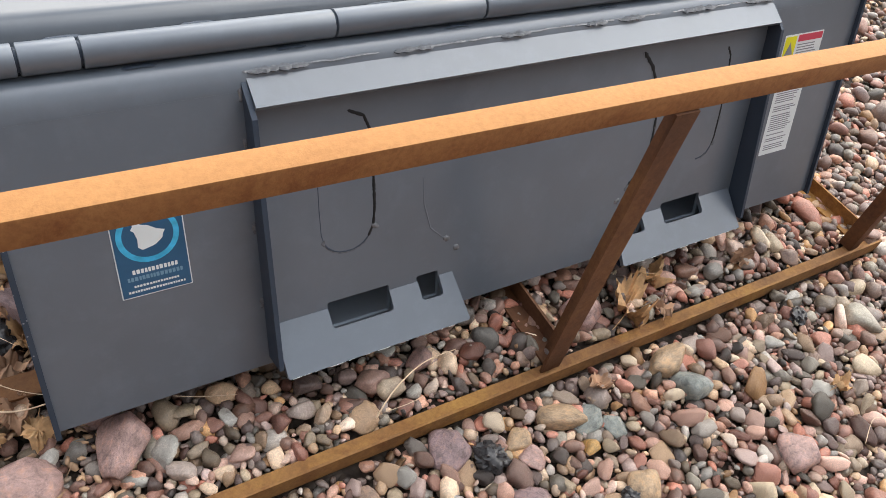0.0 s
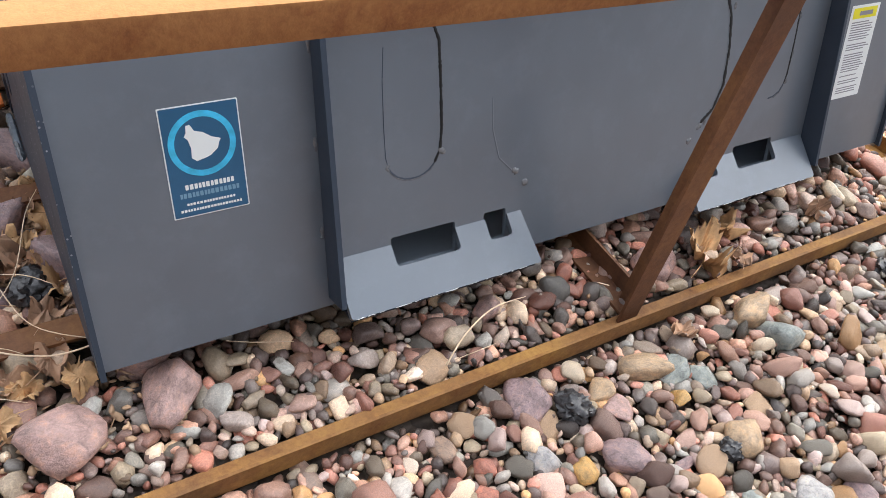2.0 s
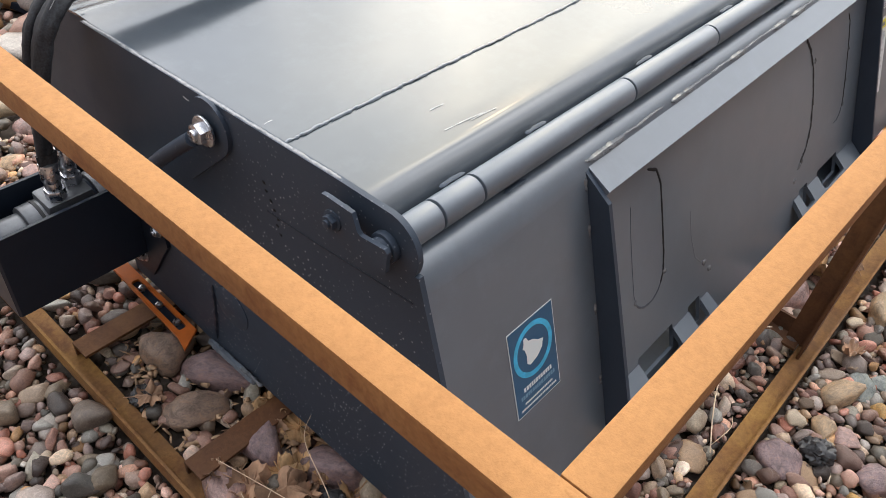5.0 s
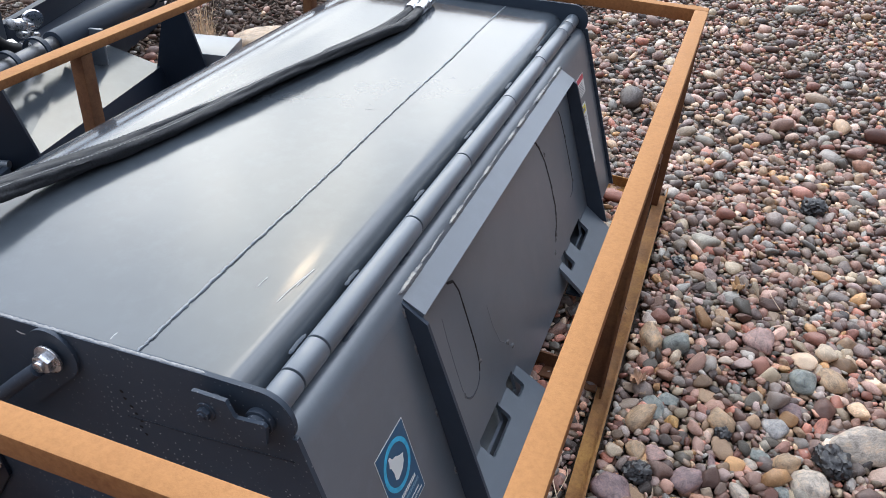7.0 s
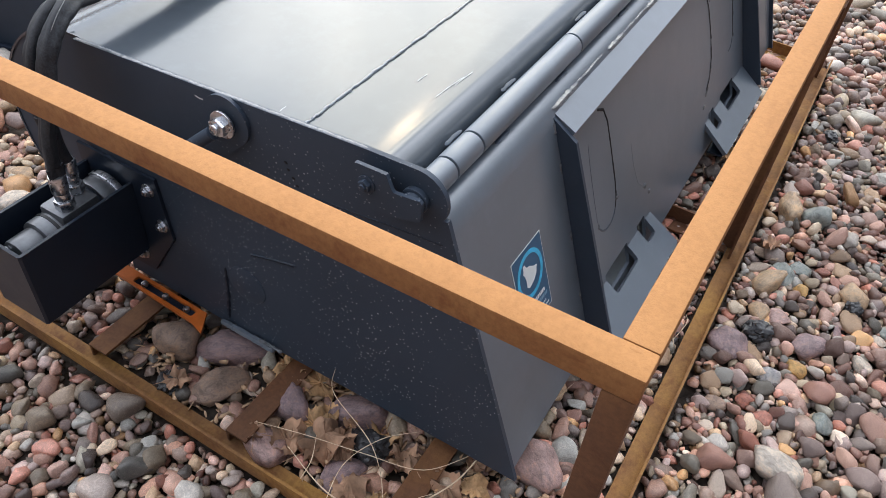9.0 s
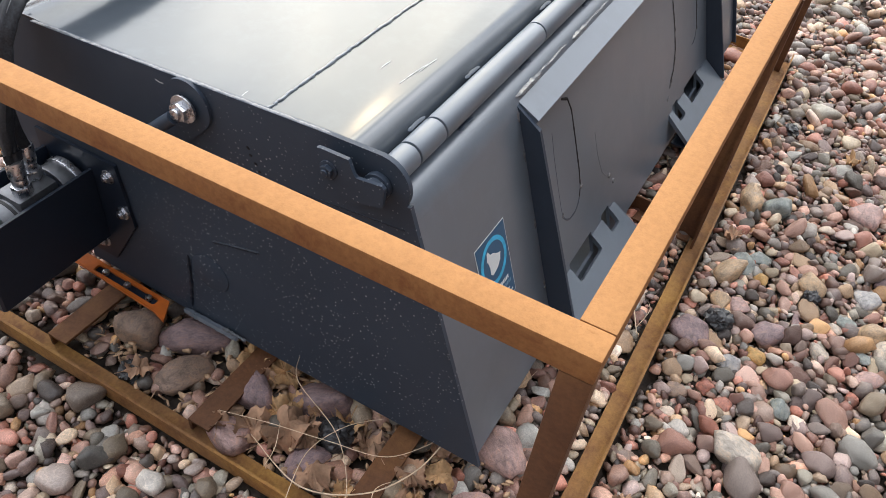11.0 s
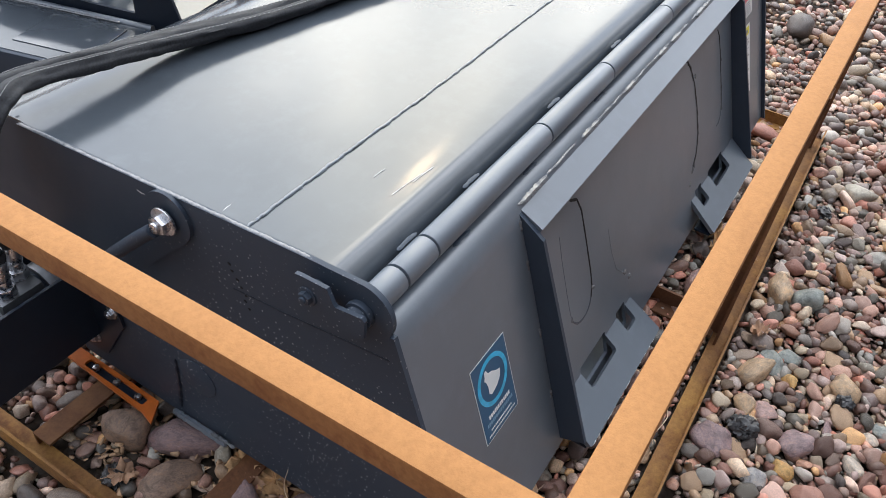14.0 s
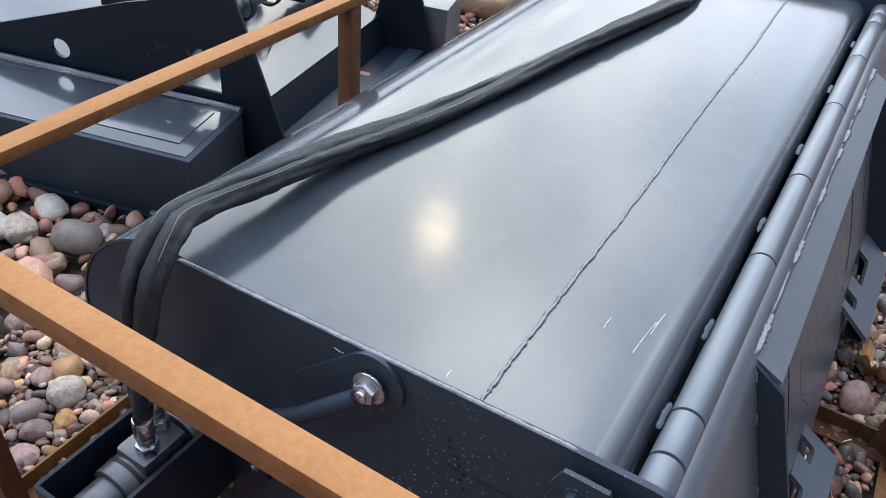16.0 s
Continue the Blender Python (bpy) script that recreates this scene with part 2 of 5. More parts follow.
def stone_material(name, per_island):
    m, n, l, b = material(name)
    co = object_coords(n)
    if per_island:
        pick = n.new("ShaderNodeNewGeometry").outputs["Random Per Island"]
    else:
        pick = n.new("ShaderNodeObjectInfo").outputs["Random"]
    tone = ramp_node(n, l, pick, [(p, tuple(max(0.02, sum(c) / 3 + (v - sum(c) / 3) * 0.98) for v in c)) for p, c in STONE_TONES], "CONSTANT")
    again = n.new("ShaderNodeMath")
    again.operation = "MULTIPLY"
    again.inputs[1].default_value = 37.0
    l.new(pick, again.inputs[0])
    frac = n.new("ShaderNodeMath")
    frac.operation = "FRACT"
    l.new(again.outputs["Value"], frac.inputs[0])
    level = ramp_node(n, l, frac.outputs["Value"], [(0.0, (0.35, 0.295, 0.265)), (0.5, (1.05, 0.91, 0.82)), (1.0, (2.20, 1.98, 1.80))])
    patch = noise_node(n, l, 26.0, 5, 0.65, co)
    grain = noise_node(n, l, 300.0, 4, 0.7, co)
    pm = ramp_node(n, l, patch.outputs["Fac"], [(0.3, (0.72, 0.70, 0.70)), (0.55, (1, 1, 1)), (0.8, (1.25, 1.2, 1.14))])
    gm = ramp_node(n, l, grain.outputs["Fac"], [(0.3, (0.8, 0.8, 0.8)), (0.7, (1.15, 1.15, 1.15))])
    col = mix_node(n, l, tone.outputs["Color"], level.outputs["Color"], 1.0, "MULTIPLY")
    col = mix_node(n, l, col, pm.outputs["Color"], 1.0, "MULTIPLY")
    col = mix_node(n, l, col, gm.outputs["Color"], 1.0, "MULTIPLY")
    vein = noise_node(n, l, 55.0, 3, 0.5, co)
    vein.inputs["Distortion"].default_value = 1.5
    vm = ramp_node(n, l, vein.outputs["Fac"], [(0.46, (0.85, 0.84, 0.83)), (0.50, (1.2, 1.18, 1.15)), (0.54, (0.92, 0.92, 0.92))])
    col = mix_node(n, l, col, vm.outputs["Color"], 0.8, "MULTIPLY")
    l.new(col, b.inputs["Base Color"])
    sheen = ramp_node(n, l, patch.outputs["Fac"], [(0.3, (0.32, 0.32, 0.32)), (0.7, (0.52, 0.52, 0.52))])
    l.new(sheen.outputs["Color"], b.inputs["Roughness"])
    b.inputs["Specular IOR Level"].default_value = 0.55
    add = n.new("ShaderNodeMath")
    add.operation = "ADD"
    l.new(patch.outputs["Fac"], add.inputs[0])
    l.new(grain.outputs["Fac"], add.inputs[1])
    bump_node(n, l, add.outputs["Value"], 0.5, 0.003, b)
    return m


def gravel_bed(name):
    """Soil near by, darkened for the shade between stones; further out a bed of small pebbles that the eye cannot part.
    """
    m, n, l, b = material(name)
    co = object_coords(n)
    cells = n.new("ShaderNodeTexVoronoi")
    cells.inputs["Scale"].default_value = 27.0
    l.new(co, cells.inputs["Vector"])
    split = n.new("ShaderNodeSeparateColor")
    l.new(cells.outputs["Color"], split.inputs["Color"])
    tone = ramp_node(n, l, split.outputs["Red"], STONE_TONES, "CONSTANT")
    level = ramp_node(n, l, split.outputs["Green"], [(0.0, (0.34, 0.33, 0.32)), (1.0, (1.30, 1.24, 1.18))])
    col = mix_node(n, l, tone.outputs["Color"], level.outputs["Color"], 1.0, "MULTIPLY")
    gap = ramp_node(n, l, cells.outputs["Distance"], [(0.40, (1, 1, 1)), (0.66, (0.12, 0.10, 0.09))])
    col = mix_node(n, l, col, gap.outputs["Color"], 1.0, "MULTIPLY")
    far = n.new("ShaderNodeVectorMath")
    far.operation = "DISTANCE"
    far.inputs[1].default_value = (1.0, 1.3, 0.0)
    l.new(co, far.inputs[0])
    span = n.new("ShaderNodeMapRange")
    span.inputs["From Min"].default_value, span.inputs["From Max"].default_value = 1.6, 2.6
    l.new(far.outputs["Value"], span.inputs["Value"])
    dark_soil = ramp_node(n, l, noise_node(n, l, 60.0, 5, 0.6, co).outputs["Fac"], [(0.3, (0.030, 0.022, 0.018)), (0.7, (0.095, 0.068, 0.050))])
    l.new(mix_node(n, l, dark_soil.outputs["Color"], col, span.outputs["Result"]), b.inputs["Base Color"])
    b.inputs["Roughness"].default_value = 0.85
    inv = ramp_node(n, l, cells.outputs["Distance"], [(0.0, (1, 1, 1)), (0.8, (0, 0, 0))])
    bump_node(n, l, inv.outputs["Color"], 0.9, 0.02, b)
    return m


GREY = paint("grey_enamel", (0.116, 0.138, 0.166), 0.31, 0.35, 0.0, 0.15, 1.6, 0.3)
# darker copy of the grey: shade put into side faces, also dark-painted parts
GREY_SHADED_DARK = paint("shaded_dark_enamel", (0.040, 0.054, 0.077), 0.40, 0.25, 0.55, 0.2, 1.32, 0.0)
LID = paint("lid_enamel", (0.062, 0.074, 0.089), 0.115, 0.3, 0.0, 0.06, 1.64, 0.15)
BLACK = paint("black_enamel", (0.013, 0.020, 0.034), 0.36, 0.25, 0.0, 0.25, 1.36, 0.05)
WELD = plain("painted_weld", (0.15, 0.158, 0.17), 0.2, 0.0, 0.35, 150.0, 1.7)
BARE = plain("scratched_paint", (0.62, 0.63, 0.63), 0.6, 0.0, 0.4, 90.0)
GAP = plain("dark_gap", (0.006, 0.006, 0.007), 0.8)
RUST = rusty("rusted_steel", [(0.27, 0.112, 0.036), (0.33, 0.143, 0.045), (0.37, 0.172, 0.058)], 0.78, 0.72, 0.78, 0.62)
RUST_OCHRE = rusty("ochre_rusted_angle", [(0.11, 0.050, 0.024), (0.27, 0.130, 0.038), (0.44, 0.235, 0.048)], 0.8, 0.8, 0.9)
RUST_DARK = rusty("rusted_angle", [(0.085, 0.036, 0.018), (0.155, 0.066, 0.026), (0.25, 0.115, 0.036)], 0.8)
ORANGE = plain("orange_paint", (0.55, 0.13, 0.015), 0.45, 0.0, 0.2, 30.0)
ZINC = plain("zinc_plating", (0.62, 0.63, 0.66), 0.28, 1.0, 0.2, 90.0)
ALLOY = plain("cast_motor_housing", (0.16, 0.165, 0.175), 0.4, 0.6, 0.2, 60.0)
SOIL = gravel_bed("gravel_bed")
STONE = stone_material("pebble", False)
STONES = stone_material("pebbles", True)
SLAG = plain("black_slag", (0.034, 0.032, 0.033), 0.34, 0.0, 0.95, 260.0)
MULCH = plain("bark_mulch", (0.095, 0.062, 0.046), 0.95, 0.0, 0.7, 14.0)
LITTER_TONE = plain("leaf_litter", (0.45, 0.29, 0.175), 0.9, 0.0, 0.6, 18.0)
LEAF = plain("dry_leaf", (0.50, 0.305, 0.150), 0.8, 0.0, 0.5, 35.0)
STRAW = plain("dry_straw", (0.72, 0.55, 0.38), 0.7, 0.0, 0.25, 20.0)
BLUE = plain("decal_navy", (0.022, 0.095, 0.19), 0.35, 0.0, 0.12, 12.0)
CYAN = plain("decal_cyan", (0.05, 0.42, 0.68), 0.35, 0.0, 0.25, 60.0)
WHITE = plain("decal_white", (0.72, 0.76, 0.76), 0.4, 0.0, 0.04, 20.0)
PALE = plain("decal_pale_blue", (0.16, 0.30, 0.42), 0.4, 0.0, 0.1, 20.0)
YELLOW = plain("decal_yellow", (0.72, 0.66, 0.01), 0.4, 0.0, 0.06, 20.0)
RED = plain("decal_red", (0.58, 0.05, 0.09), 0.4, 0.0, 0.06, 20.0)
INK = plain("decal_ink", (0.22, 0.22, 0.25), 0.5, 0.0, 0.1, 20.0)
CLOTH = plain("black_nylon_sleeve", (0.024, 0.026, 0.031), 0.62, 0.0, 0.7, 300.0, 1.45)
STITCH = plain("grey_stitching", (0.36, 0.36, 0.36), 0.7)
RUBBER = plain("black_rubber", (0.012, 0.012, 0.013), 0.55, 0.0, 0.2, 60.0)


# ---- building helpers ----
def thing(name, base, label, category, group=""):
    e = new(name)
    e.empty_display_size = 0.05
    e.location = base
    return tagged(e, label, category, group)


def mesh_of(bm, material_, smooth=35.0):
    me = bpy.data.meshes.new("mesh")
    bmesh.ops.recalc_face_normals(bm, faces=bm.faces)
    limit = radians(smooth)
    for f in bm.faces:
        f.smooth = smooth > 0
    for e in bm.edges:
        if len(e.link_faces) == 2 and e.calc_face_angle(0) > limit:
            e.smooth = False
    bm.to_mesh(me)
    bm.free()
    me.materials.append(material_)
    return me


def part(name, bm, material_, parent, label="", smooth=35.0):
    """One mesh, built in world places, under a thing or a part."""
    ob = new(name, mesh_of(bm, material_, smooth))
    ob.parent = parent
    if parent.parent is None:
        ob.matrix_parent_inverse = parent.matrix_basis.inverted()
    return tagged(ob, label)


def sheet(loops, thick, m):
    """A plate of that thickness from an outline and holes in its own plane, laid by m."""
    bm = bmesh.new()
    edges = []
    for loop in loops:
        vs = [bm.verts.new((u, v, 0)) for u, v in loop]
        edges += [bm.edges.new((vs[i], vs[(i + 1) % len(vs)])) for i in range(len(vs))]
    bmesh.ops.triangle_fill(bm, use_beauty=True, use_dissolve=False, edges=edges)
    grown = bmesh.ops.extrude_face_region(bm, geom=bm.faces[:])
    bmesh.ops.translate(bm, vec=(0, 0, thick), verts=[g for g in grown["geom"] if isinstance(g, bmesh.types.BMVert)])
    bmesh.ops.transform(bm, matrix=m, verts=bm.verts)
    return bm


def box(lo, hi, bevel=0.002, m=None):
    bm = bmesh.new()
    bmesh.ops.create_cube(bm, size=1.0)
    for v in bm.verts:
        v.co = Vector([lo[i] + (v.co[i] + 0.5) * (hi[i] - lo[i]) for i in range(3)])
    if bevel:
        bmesh.ops.bevel(bm, geom=bm.edges[:], offset=bevel, segments=2, profile=0.6, affect="EDGES")
    if m:
        bmesh.ops.transform(bm, matrix=m, verts=bm.verts)
    return bm


def rod(a, b, r, segments=20, bevel=0.0, r2=None):
    a, b = Vector(a), Vector(b)
    bm = bmesh.new()
    bmesh.ops.create_cone(bm, cap_ends=True, segments=segments, radius1=r, radius2=r if r2 is None else r2, depth=(b - a).length)
    if bevel:
        rims = [e for e in bm.edges if abs(e.verts[0].co.z - e.verts[1].co.z) < 1e-6]
        bmesh.ops.bevel(bm, geom=rims, offset=bevel, segments=2, profile=0.6, affect="EDGES")
    m = Matrix.Translation((a + b) / 2) @ (b - a).to_track_quat("Z", "Y").to_matrix().to_4x4()
    bmesh.ops.transform(bm, matrix=m, verts=bm.verts)
    return bm


def join(*bms):
    out = bmesh.new()
    for b in bms:
        me = bpy.data.meshes.new("tmp")
        b.to_mesh(me)
        b.free()
        out.from_mesh(me)
        bpy.data.meshes.remove(me)
    return out


def rounded(u0, v0, u1, v1, r, steps=4):
    pts = []
    for cu, cv, a0 in ((u1 - r, v1 - r, 0), (u0 + r, v1 - r, 90), (u0 + r, v0 + r, 180), (u1 - r, v0 + r, 270)):
        for k in range(steps + 1):
            a = radians(a0 + 90 * k / steps)
            pts.append((cu + r * math.cos(a), cv + r * math.sin(a)))
    return pts


def extrude_profile(profile, x0, x1, thick, steps=1):
    """A bent sheet: an open profile of (y, z) run along x, with a thickness to its left."""
    pts = [Vector(p) for p in profile]
    inner = []
    for i, p in enumerate(pts):
        d = (pts[min(i + 1, len(pts) - 1)] - pts[max(i - 1, 0)]).normalized()
        inner.append(p + Vector((-d.y, d.x)) * thick)
    ring = pts + inner[::-1]
    bm = bmesh.new()
    rows = []
    for k in range(steps + 1):
        x = x0 + (x1 - x0) * k / steps
        rows.append([bm.verts.new((x, p.x, p.y)) for p in ring])
    n = len(ring)
    for a, b in zip(rows, rows[1:]):
        for i in range(n):
            bm.faces.new((a[i], a[(i + 1) % n], b[(i + 1) % n], b[i]))
    for row in (rows[0], rows[-1]):
        h = len(pts)
        for i in range(h - 1):
            bm.faces.new((row[i], row[i + 1], row[n - 2 - i], row[n - 1 - i]))
    return bm


def arc(cy, cz, r, a0, a1, steps):
    return [(cy + r * math.cos(radians(a0 + (a1 - a0) * k / steps)), cz + r * math.sin(radians(a0 + (a1 - a0) * k / steps))) for k in range(steps + 1)]


def bead(points, r, seed=0, rough=0.35, flat=0.6, up=(0, 0, 1)):
    """A lumpy weld bead along a line of places."""
    rng = random.Random(seed)
    pts = [Vector(p) for p in points]
    dense = []
    for a, b in zip(pts, pts[1:]):
        k = max(2, int((b - a).length / (r * 1.1)))
        dense += [a.lerp(b, i / k) for i in range(k)]
    dense.append(pts[-1])
    up = Vector(up).normalized()
    bm = bmesh.new()
    rings = []
    for i, p in enumerate(dense):
        d = (dense[min(i + 1, len(dense) - 1)] - dense[max(i - 1, 0)]).normalized()
        s = d.cross(up).normalized()
        rr = r * (1 + rng.uniform(-rough, rough)) * (0.35 if i in (0, len(dense) - 1) else 1)
        rings.append([bm.verts.new(p + s * math.cos(a) * rr + up * math.sin(a) * rr * flat) for a in [k * math.pi / 3 for k in range(6)]])
    for a, b in zip(rings, rings[1:]):
        for i in range(6):
            bm.faces.new((a[i], a[(i + 1) % 6], b[(i + 1) % 6], b[i]))
    bm.faces.new(rings[0])
    bm.faces.new(rings[-1])
    return bm


def tube(points, radii, segments=10, flat=1.0, steps=8):
    """A round or flattened pipe that follows a smooth line through the places."""
    pts = [Vector(p) for p in points]
    dense, rad = [], []
    for i in range(len(pts) - 1):
        p0, p1, p2, p3 = pts[max(i - 1, 0)], pts[i], pts[i + 1], pts[min(i + 2, len(pts) - 1)]
        for k in range(steps):
            s = k / steps
            dense.append(0.5 * ((2 * p1) + (p2 - p0) * s + (2 * p0 - 5 * p1 + 4 * p2 - p3) * s * s + (3 * p1 - p0 - 3 * p2 + p3) * s**3))
            rad.append(radii[i] * (1 - s) + radii[i + 1] * s)
    dense.append(pts[-1])
    rad.append(radii[-1])
    bm = bmesh.new()
    rings = []
    up = Vector((0, 0, 1))
    for i, p in enumerate(dense):
        d = (dense[min(i + 1, len(dense) - 1)] - dense[max(i - 1, 0)]).normalized()
        s = d.cross(up)
        s = s.normalized() if s.length > 0.05 else Vector((1, 0, 0))
        u = s.cross(d).normalized()
        rings.append([bm.verts.new(p + s * math.cos(a) * rad[i] + u * math.sin(a) * rad[i] * flat) for a in [2 * math.pi * k / segments for k in range(segments)]])
    for a, b in zip(rings, rings[1:]):
        for i in range(segments):
            bm.faces.new((a[i], a[(i + 1) % segments], b[(i + 1) % segments], b[i]))
    bm.faces.new(rings[0])
    bm.faces.new(rings[-1])
    return bm, dense


def bolt_head(center, axis, r, h, washer=True):
    """A hexagon head, its washer and the end of the thread, along an axis."""
    c, a = Vector(center), Vector(axis).normalized()
    bms = [rod(c, c + a * h, r, 6, r * 0.12)]
    if washer:
        bms.append(rod(c - a * 0.003, c + a * 0.001, r * 1.45, 20, 0.0008))
    bms.append(rod(c + a * h, c + a * (h + r * 0.35), r * 0.55, 12, 0.001))
    return join(*bms)


# ---- ground ----
def pebble_shape(rng, level, angular=False):
    """Places and triangles of a rounded, slightly lopsided stone about 1 across."""
    bm = bmesh.new()
    bmesh.ops.create_icosphere(bm, subdivisions=level, radius=0.5)
    off = Vector((rng.uniform(-50, 50), rng.uniform(-50, 50), rng.uniform(-50, 50)))
    cuts = [(Vector((rng.gauss(0, 1), rng.gauss(0, 1), rng.gauss(0, 0.8))).normalized(), rng.uniform(0.45, 0.72) if angular else rng.uniform(0.50, 0.85)) for _ in range(rng.randrange(8, 13) if angular else rng.randrange(3, 9))]
    for v in bm.verts:
        d = v.co.normalized()
        k = 1 + 0.30 * noise.noise(d * 1.0 + off) + 0.14 * noise.noise(d * 2.4 + off)
        for n, c in cuts:
            reach = d.dot(n) * k
            if reach > c:
                k *= (c + (reach - c) * (0.04 if angular else 0.16)) / reach
        v.co = d * 0.55 * k
    vs = np.array([v.co[:] for v in bm.verts])
    bm.verts.index_update()
    fs = np.array([[v.index for v in f.verts] for f in bm.faces])
    bm.free()
    return vs, fs


def scatter(rng, x0, x1, y0, y1, sizes, taken, keep, tight):
    """Stones thrown one by one, the largest first, each kept where it has room."""
    cell = 0.10
    out = []
    for size, spread, per_m2 in sizes:
        for _ in range(int(per_m2 * (x1 - x0) * (y1 - y0))):
            x, y = rng.uniform(x0, x1), rng.uniform(y0, y1)
            if not keep(x, y):
                continue
            r = size * math.exp(rng.gauss(0, spread)) / 2
            if (abs(y - 0.899) < 0.021 + r and -0.2 < x < 1.93) or (abs(x + 0.161) < 0.021 + r and 0.9 < y < 2.25):
                continue
            if in_litter(x, y) and (r < 0.012 or rng.random() < 0.3):
                continue
            cx, cy = int(x // cell), int(y // cell)
            near = [s for i in (-1, 0, 1) for j in (-1, 0, 1) for s in taken.get((cx + i, cy + j), ())]
            if any((x - a) ** 2 + (y - b) ** 2 < (tight * (r + c)) ** 2 for a, b, c in near):
                continue
            taken.setdefault((cx, cy), []).append((x, y, r))
            out.append((x, y, r))
    return out


def stone_pose(rng, x, y, r, lift):
    a, b, c = r * 2 * rng.uniform(1.0, 1.6), r * 2 * rng.uniform(0.75, 1.12), r * 2 * rng.uniform(0.48, 0.88)
    lean = 0.35 if r < 0.03 else 0.12
    turn = Euler((rng.gauss(0, lean), rng.gauss(0, lean), rng.uniform(0, 6.283)))
    return Matrix.LocRotScale((x, y, lift + c * 0.40 + rng.uniform(-0.006, 0.007)), turn, (a, b, c))


def stone_field(name, poses_, shapes, rng, label, surface=STONES):
    """Many stones joined into one mesh."""
    base, vs, fs = 0, [], []
    for m in poses_:
        v, f = shapes[rng.randrange(len(shapes))]
        mm = np.array(m)
        vs.append(v @ mm[:3, :3].T + mm[:3, 3])
        fs.append(f + base)
        base += len(v)
    vs, fs = np.concatenate(vs), np.concatenate(fs)
    me = bpy.data.meshes.new(name)
    me.vertices.add(len(vs))
    me.vertices.foreach_set("co", vs.astype(np.float32).ravel())
    me.loops.add(fs.size)
    me.loops.foreach_set("vertex_index", fs.astype(np.int32).ravel())
    me.polygons.add(len(fs))
    me.polygons.foreach_set("loop_start", np.arange(0, fs.size, 3, dtype=np.int32))
    me.polygons.foreach_set("use_smooth", np.ones(len(fs), dtype=bool))
    me.update(calc_edges=True)
    me.materials.append(surface)
    return tagged(new(name, me), label, "gravel", "", "stuff")


def make_ground():
    bm = bmesh.new()
    bmesh.ops.create_grid(bm, x_segments=120, y_segments=120, size=1.0)
    for v in bm.verts:
        u, w = v.co.x, v.co.y
        x, y = 1.5 + 4.5 * u + 55 * u**5, 1.6 + 4.5 * w + 55 * w**5
        v.co = Vector((x, y, -0.014 + 0.010 * noise.noise(Vector((x * 3, y * 3, 0)))))
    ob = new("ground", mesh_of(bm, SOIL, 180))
    return tagged(ob, "dark soil showing between the river pebbles", "ground", "", "structure")


ground = make_ground()
BAG = random.Random(5)
FINE_SHAPES = [pebble_shape(BAG, 3, k % 7 == 6) for k in range(28)]
CHIP_SHAPES = [pebble_shape(BAG, 1) for _ in range(12)]
ROUGH_SHAPES = [pebble_shape(BAG, 2, k % 7 == 6) for k in range(28)]

# larger stones with a place of their own: x, y, length, width, height, turn, tone
PINK, TAN, GREEN, PALE_STONE, PURPLE, BROWN = (0.43, 0.28, 0.25), (0.46, 0.32, 0.20), (0.26, 0.28, 0.26), (0.55, 0.47, 0.39), (0.29, 0.20, 0.20), (0.31, 0.21, 0.155)


def toned_stone(name, tone):
    m, n, l, b = material(name)
    co = object_coords(n)
    patch = noise_node(n, l, 3.0, 6, 0.65, co)
    grain = noise_node(n, l, 22.0, 4, 0.7, co)
    pm = ramp_node(n, l, patch.outputs["Fac"], [(0.3, tuple(c * 0.7 for c in tone)), (0.5, tone), (0.72, tuple(c * 1.25 for c in tone))])
    gm = ramp_node(n, l, grain.outputs["Fac"], [(0.3, (0.78, 0.78, 0.78)), (0.7, (1.15, 1.15, 1.15))])
    col = mix_node(n, l, pm.outputs["Color"], gm.outputs["Color"], 1.0, "MULTIPLY")
    # darker weathered blotches and a little ochre
    blot = noise_node(n, l, 5.5, 7, 0.72, co)
    blot.inputs["Distortion"].default_value = 0.6
    wear = ramp_node(n, l, blot.outputs["Fac"], [(0.36, (0.48, 0.46, 0.46)), (0.50, (1, 1, 1)), (0.66, (1.30, 1.12, 0.90))])
    col = mix_node(n, l, col, wear.outputs["Color"], 0.75, "MULTIPLY")
    l.new(col, b.inputs["Base Color"])
    b.inputs["Roughness"].default_value = 0.40
    bump_node(n, l, grain.outputs["Fac"], 0.35, 0.02, b)
    return m


TONES = {"pink": toned_stone("pink_stone", PINK), "tan": toned_stone("tan_stone", TAN), "green": toned_stone("green_grey_stone", GREEN),
         "pale": toned_stone("pale_stone", PALE_STONE), "purple": toned_stone("purple_stone", PURPLE), "brown": toned_stone("brown_stone", BROWN),
         "orange": toned_stone("ochre_stone", (0.52, 0.31, 0.11)), "grey": toned_stone("grey_stone", (0.40, 0.38, 0.37)), "red": toned_stone("red_stone", (0.42, 0.17, 0.12))}
